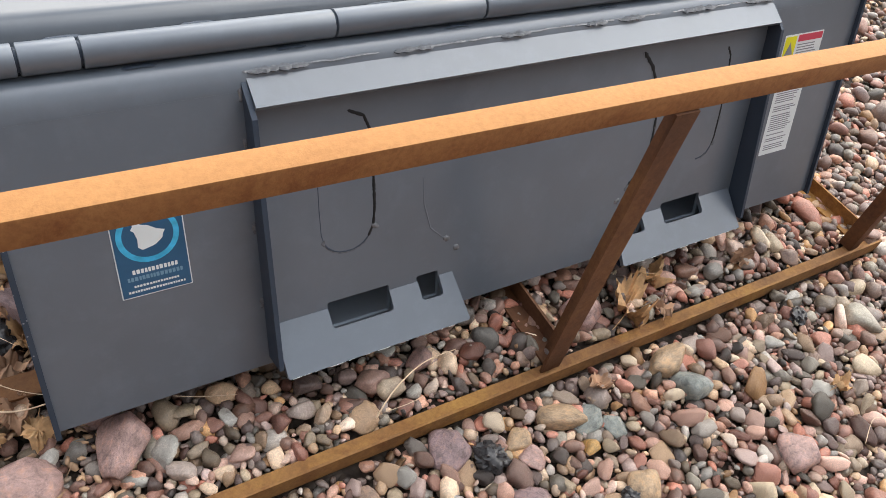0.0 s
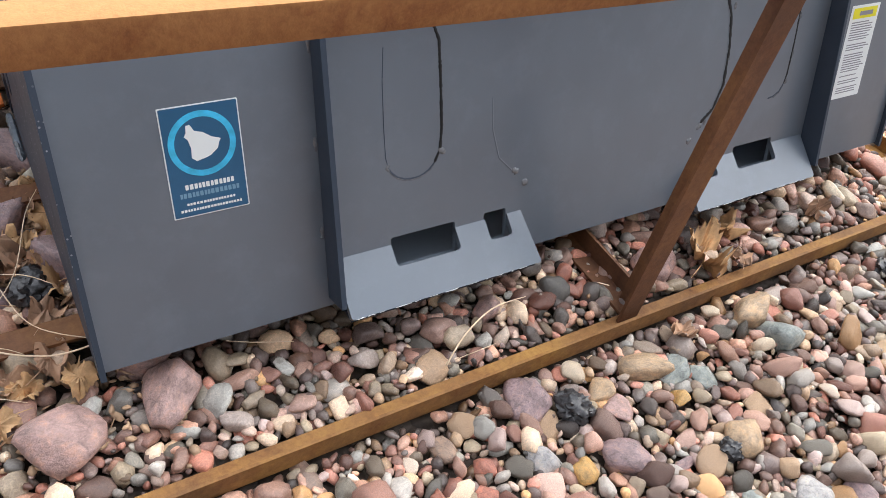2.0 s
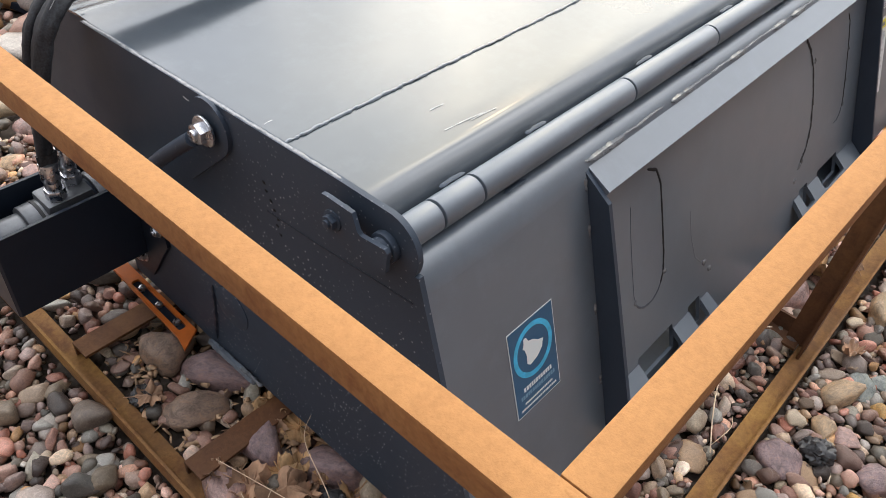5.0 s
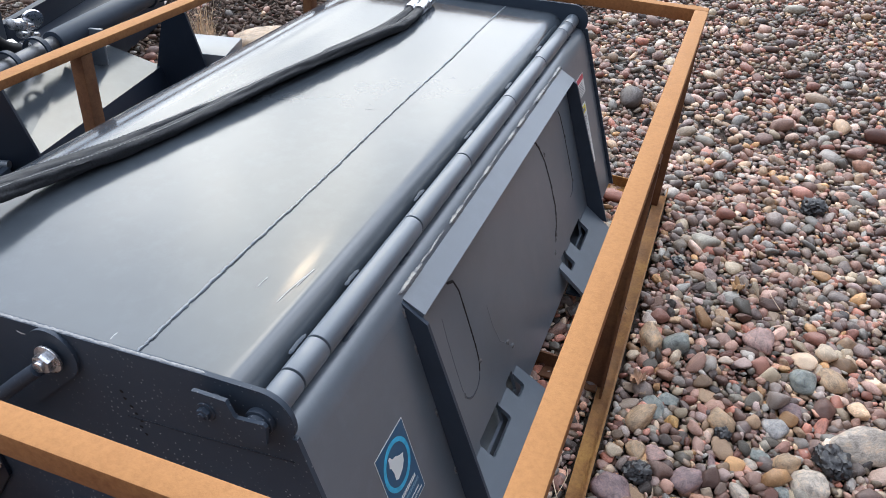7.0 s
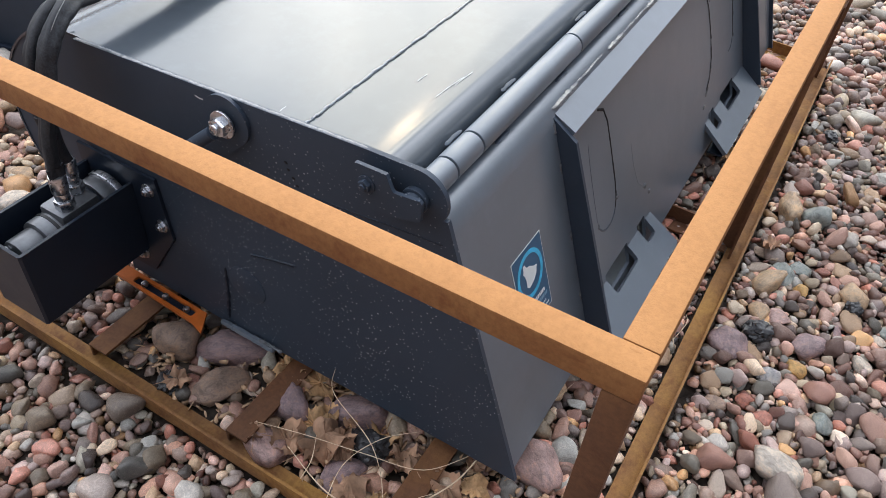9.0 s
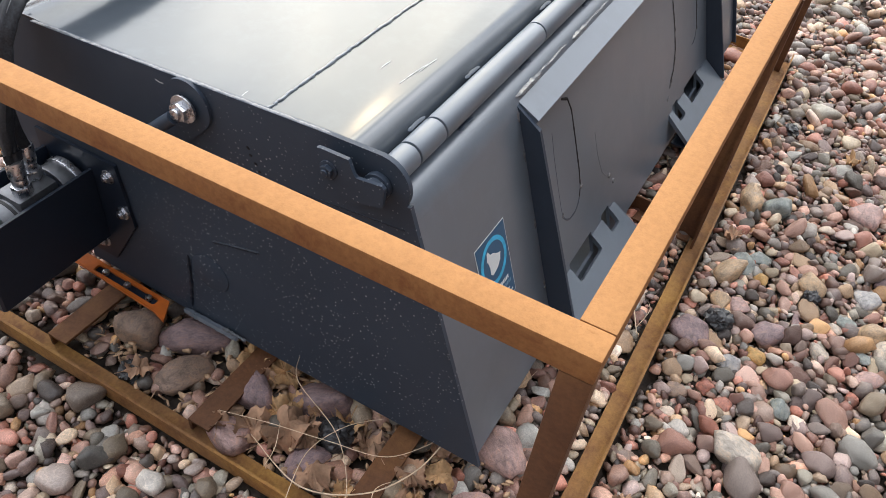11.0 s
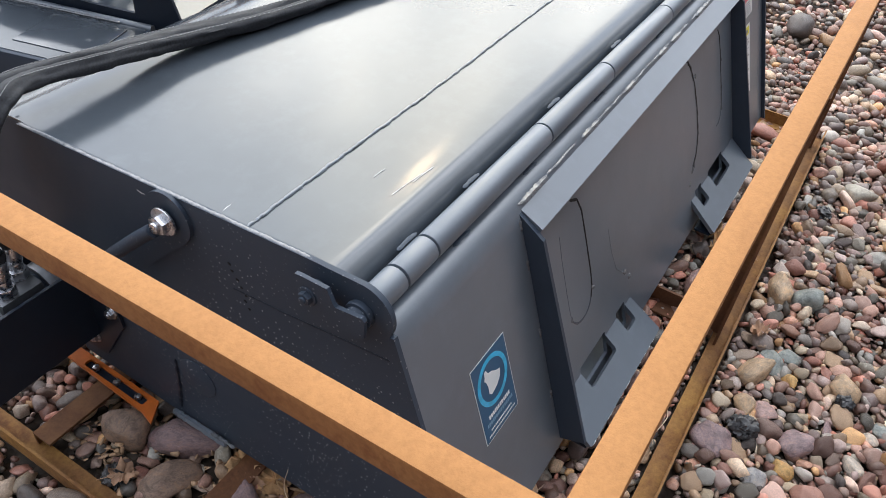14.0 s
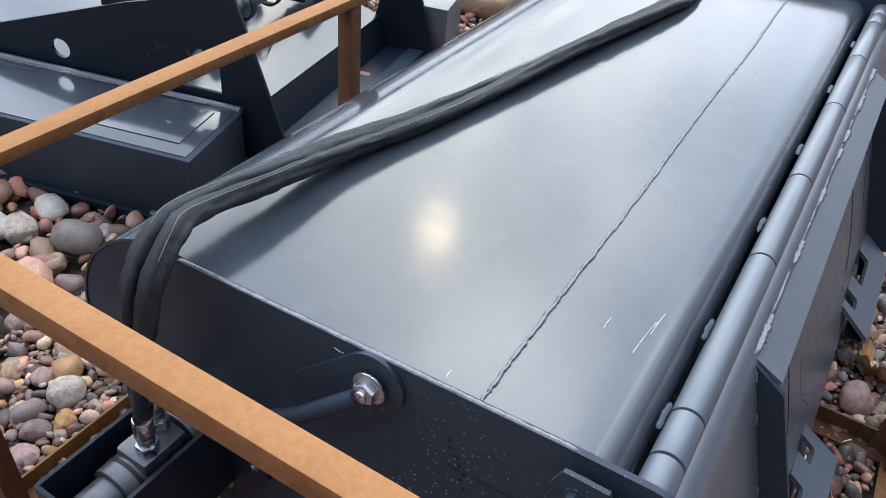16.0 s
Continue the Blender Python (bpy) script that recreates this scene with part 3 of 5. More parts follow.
STONES_IN_FRAME = [
    (-0.047, 1.027, 0.12, 0.1, 0.09, 10, 'pink'), (0.107, 1.052, 0.11, 0.075, 0.07, 60, 'pink'), (-0.039, 1.777, 0.095, 0.085, 0.07, 0, 'brown'),
    (-0.003, 1.67, 0.15, 0.07, 0.075, 120, 'purple'), (-0.067, 1.632, 0.11, 0.075, 0.05, 140, 'brown'), (-0.035, 1.489, 0.095, 0.08, 0.07, 60, 'purple'),
    (0.017, 1.38, 0.11, 0.08, 0.075, 110, 'purple'), (-0.09, 1.33, 0.09, 0.06, 0.05, 150, 'purple'), (-0.13, 1.48, 0.1, 0.075, 0.05, 60, 'pink'),
    (0.09, 1.14, 0.09, 0.07, 0.06, 20, 'pink'),
]
STONES_BY_RAIL = [
    (0.834, 0.811, 0.095, 0.055, 0.05, 150, 'tan'), (1.131, 0.825, 0.125, 0.062, 0.055, 8, 'tan'), (1.135, 0.75, 0.085, 0.08, 0.06, 20, 'green'),
    (0.948, 0.309, 0.17, 0.105, 0.09, 120, 'pale'), (0.349, 0.678, 0.11, 0.07, 0.06, 60, 'pale'), (1.243, 0.547, 0.09, 0.08, 0.06, 30, 'pink'),
    (1.124, 0.441, 0.085, 0.062, 0.05, 150, 'green'), (1.02, 0.99, 0.085, 0.07, 0.06, 0, 'pink'), (0.64, 1.02, 0.055, 0.05, 0.045, 0, 'pink'),
    (1.33, 0.9, 0.075, 0.065, 0.06, 40, 'pink'), (0.5, 0.62, 0.07, 0.05, 0.04, 20, 'green'),
]
STONES_IN_YARD = [
    (0.75, 0.851, 0.073, 0.064, 0.04, 32, 'brown'), (0.731, 0.804, 0.063, 0.05, 0.031, 31, 'tan'), (0.732, 0.758, 0.069, 0.054, 0.033, 121, 'pink'),
    (0.6, 0.832, 0.08, 0.072, 0.045, 41, 'purple'), (0.686, 0.682, 0.08, 0.064, 0.039, 132, 'purple'), (0.885, 0.781, 0.071, 0.046, 0.028, 13, 'green'),
    (0.929, 0.744, 0.061, 0.041, 0.025, 122, 'green'), (0.893, 0.619, 0.083, 0.074, 0.046, 31, 'tan'), (0.86, 0.733, 0.058, 0.036, 0.023, 12, 'orange'),
    (1.155, 0.37, 0.085, 0.065, 0.04, 32, 'tan'), (0.786, 0.432, 0.087, 0.071, 0.044, 31, 'pale'), (0.825, 0.482, 0.092, 0.056, 0.035, 107, 'tan'),
    (0.616, 0.688, 0.05, 0.047, 0.029, 64, 'orange'), (0.565, 0.734, 0.058, 0.054, 0.034, 121, 'grey'), (0.795, 0.555, 0.051, 0.04, 0.025, 59, 'pale'),
    (0.708, 0.575, 0.051, 0.042, 0.026, 31, 'pale'),
]
STONES_BY_CORNER = [
    (0.83, 0.536, 0.053, 0.041, 0.025, 31, 'green'), (0.932, 0.499, 0.062, 0.06, 0.037, 1, 'grey'), (0.686, 0.471, 0.072, 0.042, 0.026, 140, 'pink'),
    (0.653, 0.959, 0.076, 0.059, 0.037, 168, 'purple'), (0.434, 0.815, 0.05, 0.036, 0.023, 107, 'brown'), (0.707, 0.369, 0.066, 0.048, 0.03, 2, 'purple'),
    (1.004, 0.463, 0.055, 0.049, 0.031, 91, 'purple'), (0.745, 0.49, 0.044, 0.041, 0.026, 67, 'green'), (0.455, 0.719, 0.039, 0.038, 0.024, 30, 'red'),
    (0.981, 0.397, 0.079, 0.032, 0.02, 162, 'red'), (0.476, 0.765, 0.053, 0.034, 0.021, 101, 'red'), (0.619, 0.492, 0.043, 0.028, 0.017, 15, 'red'),
    (0.775, 0.636, 0.052, 0.021, 0.013, 177, 'purple'), (0.832, 0.957, 0.046, 0.046, 0.029, 1, 'brown'),
]
STONES_BEHIND = [
    (0.325, 2.889, 0.093, 0.09, 0.063, 39, 'pale'), (0.366, 2.736, 0.073, 0.063, 0.044, 38, 'tan'), (0.436, 2.725, 0.069, 0.054, 0.038, 39, 'grey'),
    (0.45, 2.784, 0.063, 0.055, 0.038, 38, 'pink'), (0.399, 2.916, 0.073, 0.07, 0.049, 129, 'red'), (0.273, 2.719, 0.076, 0.072, 0.051, 127, 'tan'),
    (0.051, 2.365, 0.078, 0.066, 0.046, 148, 'pale'), (0.057, 2.443, 0.058, 0.043, 0.03, 141, 'pink'), (0.002, 2.318, 0.052, 0.044, 0.031, 36, 'orange'),
    (-0.046, 2.338, 0.061, 0.049, 0.035, 155, 'purple'), (-0.089, 2.307, 0.074, 0.053, 0.037, 126, 'pink'), (0.027, 2.51, 0.073, 0.05, 0.035, 35, 'tan'),
    (0.134, 2.451, 0.057, 0.04, 0.028, 126, 'tan'), (0.118, 2.623, 0.059, 0.051, 0.036, 37, 'pink'), (0.153, 2.576, 0.057, 0.04, 0.028, 101, 'brown'),
]
TAKEN = {}


def large_stones():
    rng = random.Random(11)
    for x, y, a, b, c, turn, tone in STONES_IN_FRAME + STONES_BY_RAIL + STONES_IN_YARD + STONES_BY_CORNER + STONES_BEHIND:
        vs, fs = FINE_SHAPES[rng.randrange(len(FINE_SHAPES))]
        if 0.84 < y + 0.4 * b and y - 0.4 * b < 0.95 and x > -0.1 and x < 1.9 and abs(y - 0.9) < 0.06:
            continue
        me = bpy.data.meshes.new("pebble")
        me.from_pydata(vs.tolist(), [], fs.tolist())
        me.polygons.foreach_set("use_smooth", [True] * len(fs))
        me.materials.append(TONES[tone])
        ob = new("pebble", me)
        ob.parent = ground
        ob.matrix_basis = pose(x, y, c * 0.32, rng.uniform(-8, 8), rng.uniform(-8, 8), turn) @ Matrix.Diagonal((a, b, c, 1))
        TAKEN.setdefault((int(x // 0.10), int(y // 0.10)), []).append((x, y, (a + b) / 4))


def clear_of_bucket(x, y):
    on_rail = (0.870 < y < 0.924 and -0.2 < x < 1.93) or (-0.190 < x < -0.134 and 0.9 < y < 2.25)
    return not (0.16 < x < 1.68 and 1.22 < y < 2.0) and not on_rail


def in_litter(x, y):
    return -0.14 < x < 0.10 and 1.08 < y < 1.95


def near_band(x, y):
    return 0.25 < x < 1.55 and 0.42 < y < 0.86


def close_up(x, y):
    return (-0.35 < x < 1.75 and 0.30 < y < 1.32) or (-0.6 < x < 0.2 and 1.0 < y < 2.1)


def mulch_bed(x, y):
    return y > 2.95 - 0.92 * (x - 2.4) + 0.12 * math.sin(3 * x) and x > 1.0


def loose_pebbles(spots, rng):
    meshes = []
    for vs, fs in FINE_SHAPES:
        me = bpy.data.meshes.new("pebble")
        me.from_pydata(vs.tolist(), [], fs.tolist())
        me.polygons.foreach_set("use_smooth", [True] * len(fs))
        me.materials.append(STONE)
        meshes.append(me)
    for x, y, r in spots:
        ob = new("pebble", meshes[rng.randrange(len(meshes))])
        ob.parent = ground
        ob.matrix_basis = stone_pose(rng, x, y, r, 0.002)


def make_gravel():
    rng = random.Random(21)
    large_stones()
    sizes = [(0.050, 0.16, 90), (0.034, 0.18, 620), (0.025, 0.18, 3400), (0.017, 0.20, 11000), (0.011, 0.2, 7500)]
    top = scatter(rng, -0.9, 2.5, 0.0, 2.6, sizes, TAKEN, clear_of_bucket, 0.76)
    singles, near, rest = [], [], []
    for s in top:
        if len(singles) < 290 and s[2] > 0.012 and near_band(s[0], s[1]):
            singles.append(s)
        else:
            (near if close_up(s[0], s[1]) else rest).append(s)
    loose_pebbles(singles, rng)
    under = scatter(rng, -0.9, 2.5, 0.0, 2.6, [(0.034, 0.2, 900), (0.022, 0.25, 2600)], {}, clear_of_bucket, 0.72)
    stone_field("gravel", [stone_pose(rng, x, y, r, 0.002) for x, y, r in near if r > 0.0125], FINE_SHAPES, rng, "smooth mixed pink, grey and tan river pebbles")
    stone_field("fine_gravel", [stone_pose(rng, x, y, r, 0.002) for x, y, r in near if r <= 0.0125], ROUGH_SHAPES, rng, "small smooth river pebbles between the larger ones")
    stone_field("outer_gravel", [stone_pose(rng, x, y, r, 0.002) for x, y, r in rest if r > 0.011], ROUGH_SHAPES, rng, "smooth mixed river pebbles round the shipping frame")
    stone_field("outer_fine_gravel", [stone_pose(rng, x, y, r, 0.002) for x, y, r in rest if r <= 0.011], CHIP_SHAPES, rng, "small river pebbles round the shipping frame")
    stone_field("under_gravel", [stone_pose(rng, x, y, r, -0.007) for x, y, r in under], CHIP_SHAPES, rng, "smaller river pebbles bedded under the top layer")
    far = [(0.085, 0.25, 26), (0.052, 0.2, 260), (0.038, 0.2, 900)]
    taken, poses_, chips = {}, [], []
    big = [(0.10, 0.15, 40), (0.075, 0.2, 150), (0.046, 0.2, 600), (0.030, 0.2, 1100)]
    bed = [(0.05, 0.3, 60), (0.030, 0.25, 750), (0.020, 0.25, 2000)]
    plain_field = [(0.06, 0.25, 40), (0.034, 0.2, 800), (0.024, 0.2, 2300)]
    distant = []
    for x0, x1, y0, y1, kinds in ((2.5, 6.6, -1.6, 4.4, plain_field), (-0.9, 1.0, 2.6, 4.2, big), (1.0, 2.5, 2.6, 4.2, bed), (1.2, 2.5, -0.8, 0.0, plain_field), (-2.2, -0.9, 0.0, 4.2, far), (-2.2, 1.2, -1.4, 0.0, far)):
        for x, y, r in scatter(rng, x0, x1, y0, y1, kinds, taken, lambda x, y: True, 0.80):
            if mulch_bed(x, y) and rng.random() < (0.62 if x < 2.5 else 0.85):
                chips.append(Matrix.LocRotScale((x, y, 0.006), Euler((rng.gauss(0, 0.5), rng.gauss(0, 0.5), rng.uniform(0, 6.28))), (r * rng.uniform(1.6, 3.2), r * rng.uniform(0.7, 1.3), r * 0.7)))
            else:
                (distant if x > 3.3 or x < -0.9 or (y < 0 and x < 1.2) else poses_).append(stone_pose(rng, x, y, r, 0.002))
    for _ in range(7000):
        x, y = rng.uniform(1.6, 5.4), rng.uniform(1.0, 4.4)
        if mulch_bed(x, y) and not (x < 2.35 and y < 2.85):
            chips.append(Matrix.LocRotScale((x, y, rng.uniform(0.004, 0.030)), Euler((rng.gauss(0, 0.4), rng.gauss(0, 0.4), rng.uniform(0, 6.28))), (rng.uniform(0.03, 0.085), rng.uniform(0.012, 0.032), rng.uniform(0.008, 0.018))))
    stone_field("far_gravel", poses_, ROUGH_SHAPES, rng, "mixed river pebbles spread out beyond the shipping frame")
    stone_field("distant_gravel", distant, CHIP_SHAPES, rng, "small mixed river pebbles spread far out across the yard")
    stone_field("bark_mulch", chips, CHIP_SHAPES, rng, "dark brown bark mulch bed at the edge of the pebbles", MULCH)
    flakes = []
    for _ in range(900):
        x, y = rng.uniform(-0.14, 0.10), rng.uniform(1.0, 1.9)
        if rng.random() < 1.25 - abs(y - 1.35) * 1.6:
            flakes.append(Matrix.LocRotScale((x, y, rng.uniform(0.004, 0.026)), Euler((rng.gauss(0, 0.5), rng.gauss(0, 0.5), rng.uniform(0, 6.28))), (rng.uniform(0.012, 0.034), rng.uniform(0.006, 0.016), 0.0018)))
    stone_field("leaf_litter", flakes, CHIP_SHAPES, rng, "crumbled tan leaf litter between the stones", LITTER_TONE)


make_gravel()

# ---- rusty shipping frame ----
crate = thing("shipping_frame", (0.85, 1.54, 0.0), "rusty welded steel shipping frame round the bucket on pebbles", "shipping frame")


def angle_bar(a, b, leg, thick, up, side):
    """An angle iron from a to b: one leg along side, one along up."""
    a, b, up, side = Vector(a), Vector(b), Vector(up), Vector(side)
    ring = [(0, 0), (leg, 0), (leg, thick), (thick, thick), (thick, leg), (0, leg)]
    bm = bmesh.new()
    ends = [[bm.verts.new(p + side * s + up * u) for s, u in ring] for p in (a, b)]
    for i in range(6):
        bm.faces.new((ends[0][i], ends[0][(i + 1) % 6], ends[1][(i + 1) % 6], ends[1][i]))
    for e in ends:
        bm.faces.new((e[0], e[1], e[2], e[3]))
        bm.faces.new((e[0], e[3], e[4], e[5]))
    sharp = [e for e in bm.edges if len(e.link_faces) == 2 and e.calc_face_angle(0) > 0.5]
    bmesh.ops.bevel(bm, geom=sharp, offset=0.0012, segments=1, affect="EDGES")
    return bm


def rail_z(x, y):
    """The frame stands a little lower at the back and at the far end."""
    return 0.7015 - 0.0180 * (y - 0.915) - 0.0110 * (x + 0.14)


def tilted(bm):
    """Sets a straight rail to the frame's slight lean and its front rail's skew."""
    for v in bm.verts:
        x, y = v.co.x, v.co.y
        v.co.z += rail_z(x, y) - 0.700
        v.co.y -= 0.0085 * (x + 0.14) * (2.242 - y) / 1.3
        if x < 0:
            v.co.x += 0.0070 - 0.0045 * (y - 0.95)
    return bm


def make_crate():
    t0, t1 = 0.663, 0.700
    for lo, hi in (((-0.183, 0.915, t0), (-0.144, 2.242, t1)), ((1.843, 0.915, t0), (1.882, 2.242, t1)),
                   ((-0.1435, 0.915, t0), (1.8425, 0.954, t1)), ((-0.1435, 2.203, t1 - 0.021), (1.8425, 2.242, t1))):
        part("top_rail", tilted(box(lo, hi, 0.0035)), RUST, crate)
    for x, y in ((-0.176, 0.916), (1.845, 0.901), (-0.181, 2.204), (1.845, 2.204), (0.766, 2.204)):
        part("post", box((x, y, 0.012), (x + 0.036, y + 0.036, rail_z(x, y + 0.036) - (0.0375 if y < 2 else 0.0215)), 0.003), RUST_DARK, crate)
    part("post", angle_bar((0.900, 0.9035, 0.012), (0.900, 0.9035, rail_z(0.89, 0.93) - 0.0375), 0.046, 0.006, (0, 1, 0), (-1, 0, 0)), RUST_DARK, crate)
    ends = (-0.184, 1.925)
    part("bottom_rail", angle_bar((ends[0], 0.879, 0.008), (ends[1], 0.879, 0.008), 0.040, 0.005, (0, 0, 1), (0, 1, 0)), RUST_OCHRE, crate)
    part("bottom_rail", angle_bar((ends[0], 2.245, 0.008), (ends[1], 2.245, 0.008), 0.040, 0.005, (0, 0, 1), (0, -1, 0)), RUST_OCHRE, crate)
    part("bottom_rail", angle_bar((-0.181, 0.920, 0.010), (-0.181, 2.204, 0.010), 0.040, 0.005, (0, 0, 1), (1, 0, 0)), RUST_OCHRE, crate)
    part("bottom_rail", angle_bar((1.925, 0.920, 0.010), (1.925, 2.204, 0.010), 0.040, 0.005, (0, 0, 1), (-1, 0, 0)), RUST_OCHRE, crate)
    part("cross_bar", angle_bar((0.915, 0.921, 0.012), (0.915, 2.20, 0.012), 0.045, 0.006, (0, 0, 1), (-1, 0, 0)), RUST_DARK, crate)
    for y in (1.225, 1.545, 1.890):
        part("cross_bar", angle_bar((-0.152, y, 0.047), (1.88, y, 0.047), 0.046, 0.006, (0, 0, -1), (0, -1, 0)), RUST_DARK, crate)
    rng = random.Random(2)
    for x, y in ((-0.164, 0.936), (1.862, 0.936), (-0.164, 2.222), (1.862, 2.222)):
        z = rail_z(x, y) - 0.0008
        pts = [(x + 0.02, y - 0.018, z - 0.001), (x + 0.0195, y, z), (x + 0.0205, y + 0.018, z - 0.001)]
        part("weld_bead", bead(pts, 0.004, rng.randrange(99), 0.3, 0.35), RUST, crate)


make_crate()

# ---- sweeper bucket ----
bucket = thing("sweeper_bucket", (0.9, 1.5, 0.08), "dark grey painted steel sweeper bucket standing in a rusty frame", "bucket attachment")
LEFT, RIGHT = 0.020, 1.800
PIN_Y, PIN_Z = 1.279, 0.602


def plate_y(z):
    return 1.072 + 0.346 * (z - 0.095)


def on_plate(x, z, out=0.0):
    """A pose on the leaning back plate: x along it, y up it, z away from it."""
    n = Vector((0, -1, 0.346)).normalized()
    up = Vector((0, 0.346, 1)).normalized()
    m = Matrix((Vector((1, 0, 0)), up, n)).transposed().to_4x4()
    m.translation = Vector((x, plate_y(z), z)) + n * out
    return m


def on_side(x):
    """A pose on a side plate: u is world y, v is world z, thickness to +x."""
    m = Matrix(((0, 0, 1), (1, 0, 0), (0, 1, 0))).to_4x4()
    m.translation = (x, 0, 0)
    return m


def make_bucket_shell():
    bend = [(1.280, 0.578), (1.262, 0.581), (1.2505, 0.578), (1.2410, 0.570), (1.2345, 0.560), (plate_y(0.550), 0.550), (plate_y(0.545), 0.545)]
    part("plate_bend", extrude_profile(bend, LEFT + 0.008, RIGHT - 0.008, 0.007), GREY, bucket)
    tall = math.hypot(1, 0.346)
    face = [(0, 0), (RIGHT - LEFT - 0.016, 0), (RIGHT - LEFT - 0.016, (0.5449 - 0.09) * tall), (0, (0.5449 - 0.09) * tall)]
    notches = []
    for a, b in ((0.469, 0.588), (0.645, 0.690)):
        for x0, x1 in ((a, b), (2 * 0.925 - b, 2 * 0.925 - a)):
            notches.append(rounded(x0 - LEFT - 0.008, (0.122 - 0.09) * tall, x1 - LEFT - 0.008, (0.1735 - 0.09) * tall, 0.004, 3))
    part("back_plate", sheet([face] + notches, -0.007, on_plate(LEFT + 0.008, 0.09)), GREY, bucket)
    side = [(1.058, 0.086), (1.223, 0.560), (1.231, 0.583)] + arc(PIN_Y, PIN_Z, 0.046, 205, 92, 9) + [(1.36, 0.6450), (1.922, 0.6095), (1.945, 0.45), (1.94, 0.085), (1.70, 0.076)]
    # side plates carry their shade in the darker grey
    part("side_plate", sheet([side], 0.008, on_side(LEFT)), GREY_SHADED_DARK, bucket)
    part("side_plate", sheet([side], 0.008, on_side(RIGHT - 0.008)), GREY_SHADED_DARK, bucket)
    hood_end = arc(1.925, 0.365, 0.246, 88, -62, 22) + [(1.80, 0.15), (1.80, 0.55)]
    part("hood_end", sheet([hood_end], 0.006, on_side(LEFT + 0.010)), GREY_SHADED_DARK, bucket)
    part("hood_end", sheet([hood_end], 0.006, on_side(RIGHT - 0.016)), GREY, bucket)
    floor_profile = [(1.93, 0.090), (1.085, 0.094)]
    part("floor_plate", extrude_profile(floor_profile, LEFT + 0.009, RIGHT - 0.009, 0.006), GREY, bucket)


def lid_drop(x, y):
    """The lid lies a little below the rims of the side plates and sags towards its far end."""
    return 0.0135 - 0.012 * (min(max(y, 1.34), 1.93) - 1.36) + 0.008 * x


def lid_z(x, y):
    return 0.6410 - 0.0423 * (y - 1.340) - lid_drop(x, y)


def make_lid():
    front = [(1.3065, 0.570)] + arc(1.352, 0.5945, 0.0455, 180, 92, 11)
    flat = [(1.356 + 0.552 * k / 18, 0.6403 - 0.0233 * k / 18) for k in range(0, 19)]
    hood = arc(1.925, 0.372, 0.246, 91, -55, 26)
    profile = (front + flat + hood)[::-1]
    bm = extrude_profile(profile, LEFT + 0.008, RIGHT - 0.008, 0.004, 64)
    for v in bm.verts:
        x, y, z = v.co
        if z > 0.30:
            v.co.z -= lid_drop(x, y) * min(1.0, (z - 0.30) / 0.25)
        if y > 1.35 and z > 0.55:
            v.co.z += 0.0016 * noise.noise(Vector((x * 2.1, y * 2.6, 3.0)))
    return part("lid", bm, LID, bucket, "smooth grey lid reflecting a cloudy sky", 30)


def make_hinge():
    for a, b in ((0.032, 0.092), (0.096, 0.164), (0.168, 0.510), (0.514, 0.772), (0.776, 1.095), (1.099, 1.380), (1.384, 1.632), (1.636, 1.704), (1.708, 1.785)):
        part("hinge_knuckle", rod((a, PIN_Y, PIN_Z), (b, PIN_Y, PIN_Z), 0.0205, 28, 0.0015), GREY, bucket)
    part("hinge_pin", rod((-0.004, PIN_Y, PIN_Z), (1.82, PIN_Y, PIN_Z), 0.0155, 20, 0.002), GREY_SHADED_DARK, bucket)
    part("pin_collar", rod((0.010, PIN_Y, PIN_Z), (0.0195, PIN_Y, PIN_Z), 0.020, 24, 0.002), GREY_SHADED_DARK, bucket)
    k = 0
    for x in (0.13, 0.21, 0.30, 0.42, 0.58, 0.70, 0.86, 1.02, 1.16, 1.30, 1.45, 1.66):
        low = k % 2
        y, z = (1.262, 0.583) if low else (1.303, 0.611)
        part("weld_bead", bead([(x, y, z - 0.001), (x + 0.011, y, z), (x + 0.023, y + 0.001, z - 0.0005), (x + 0.034, y, z), (x + 0.045, y, z - 0.001)], 0.0034, k, 0.25, 0.32), GREY_SHADED_DARK, bucket)
        k += 1


def make_pin_keeper():
    shape = [(1.372, 0.612), (1.362, 0.638), (1.356, 0.639), (1.313, 0.640), (1.304, 0.619), (1.300, 0.616), (1.262, 0.621), (1.258, 0.617), (1.259, 0.588), (1.263, 0.584), (1.300, 0.576), (1.352, 0.584)]
    keeper = part("keeper_plate", sheet([shape], 0.006, on_side(-0.004)), GREY_SHADED_DARK, bucket)
    part("keeper_bolt", bolt_head((-0.005, 1.343, 0.611), (-1, 0, 0), 0.0095, 0.008), GREY_SHADED_DARK, keeper)
    part("keeper_spacer", rod((0.0021, 1.343, 0.611), (0.0198, 1.343, 0.611), 0.009, 16, 0.001), GREY_SHADED_DARK, keeper)


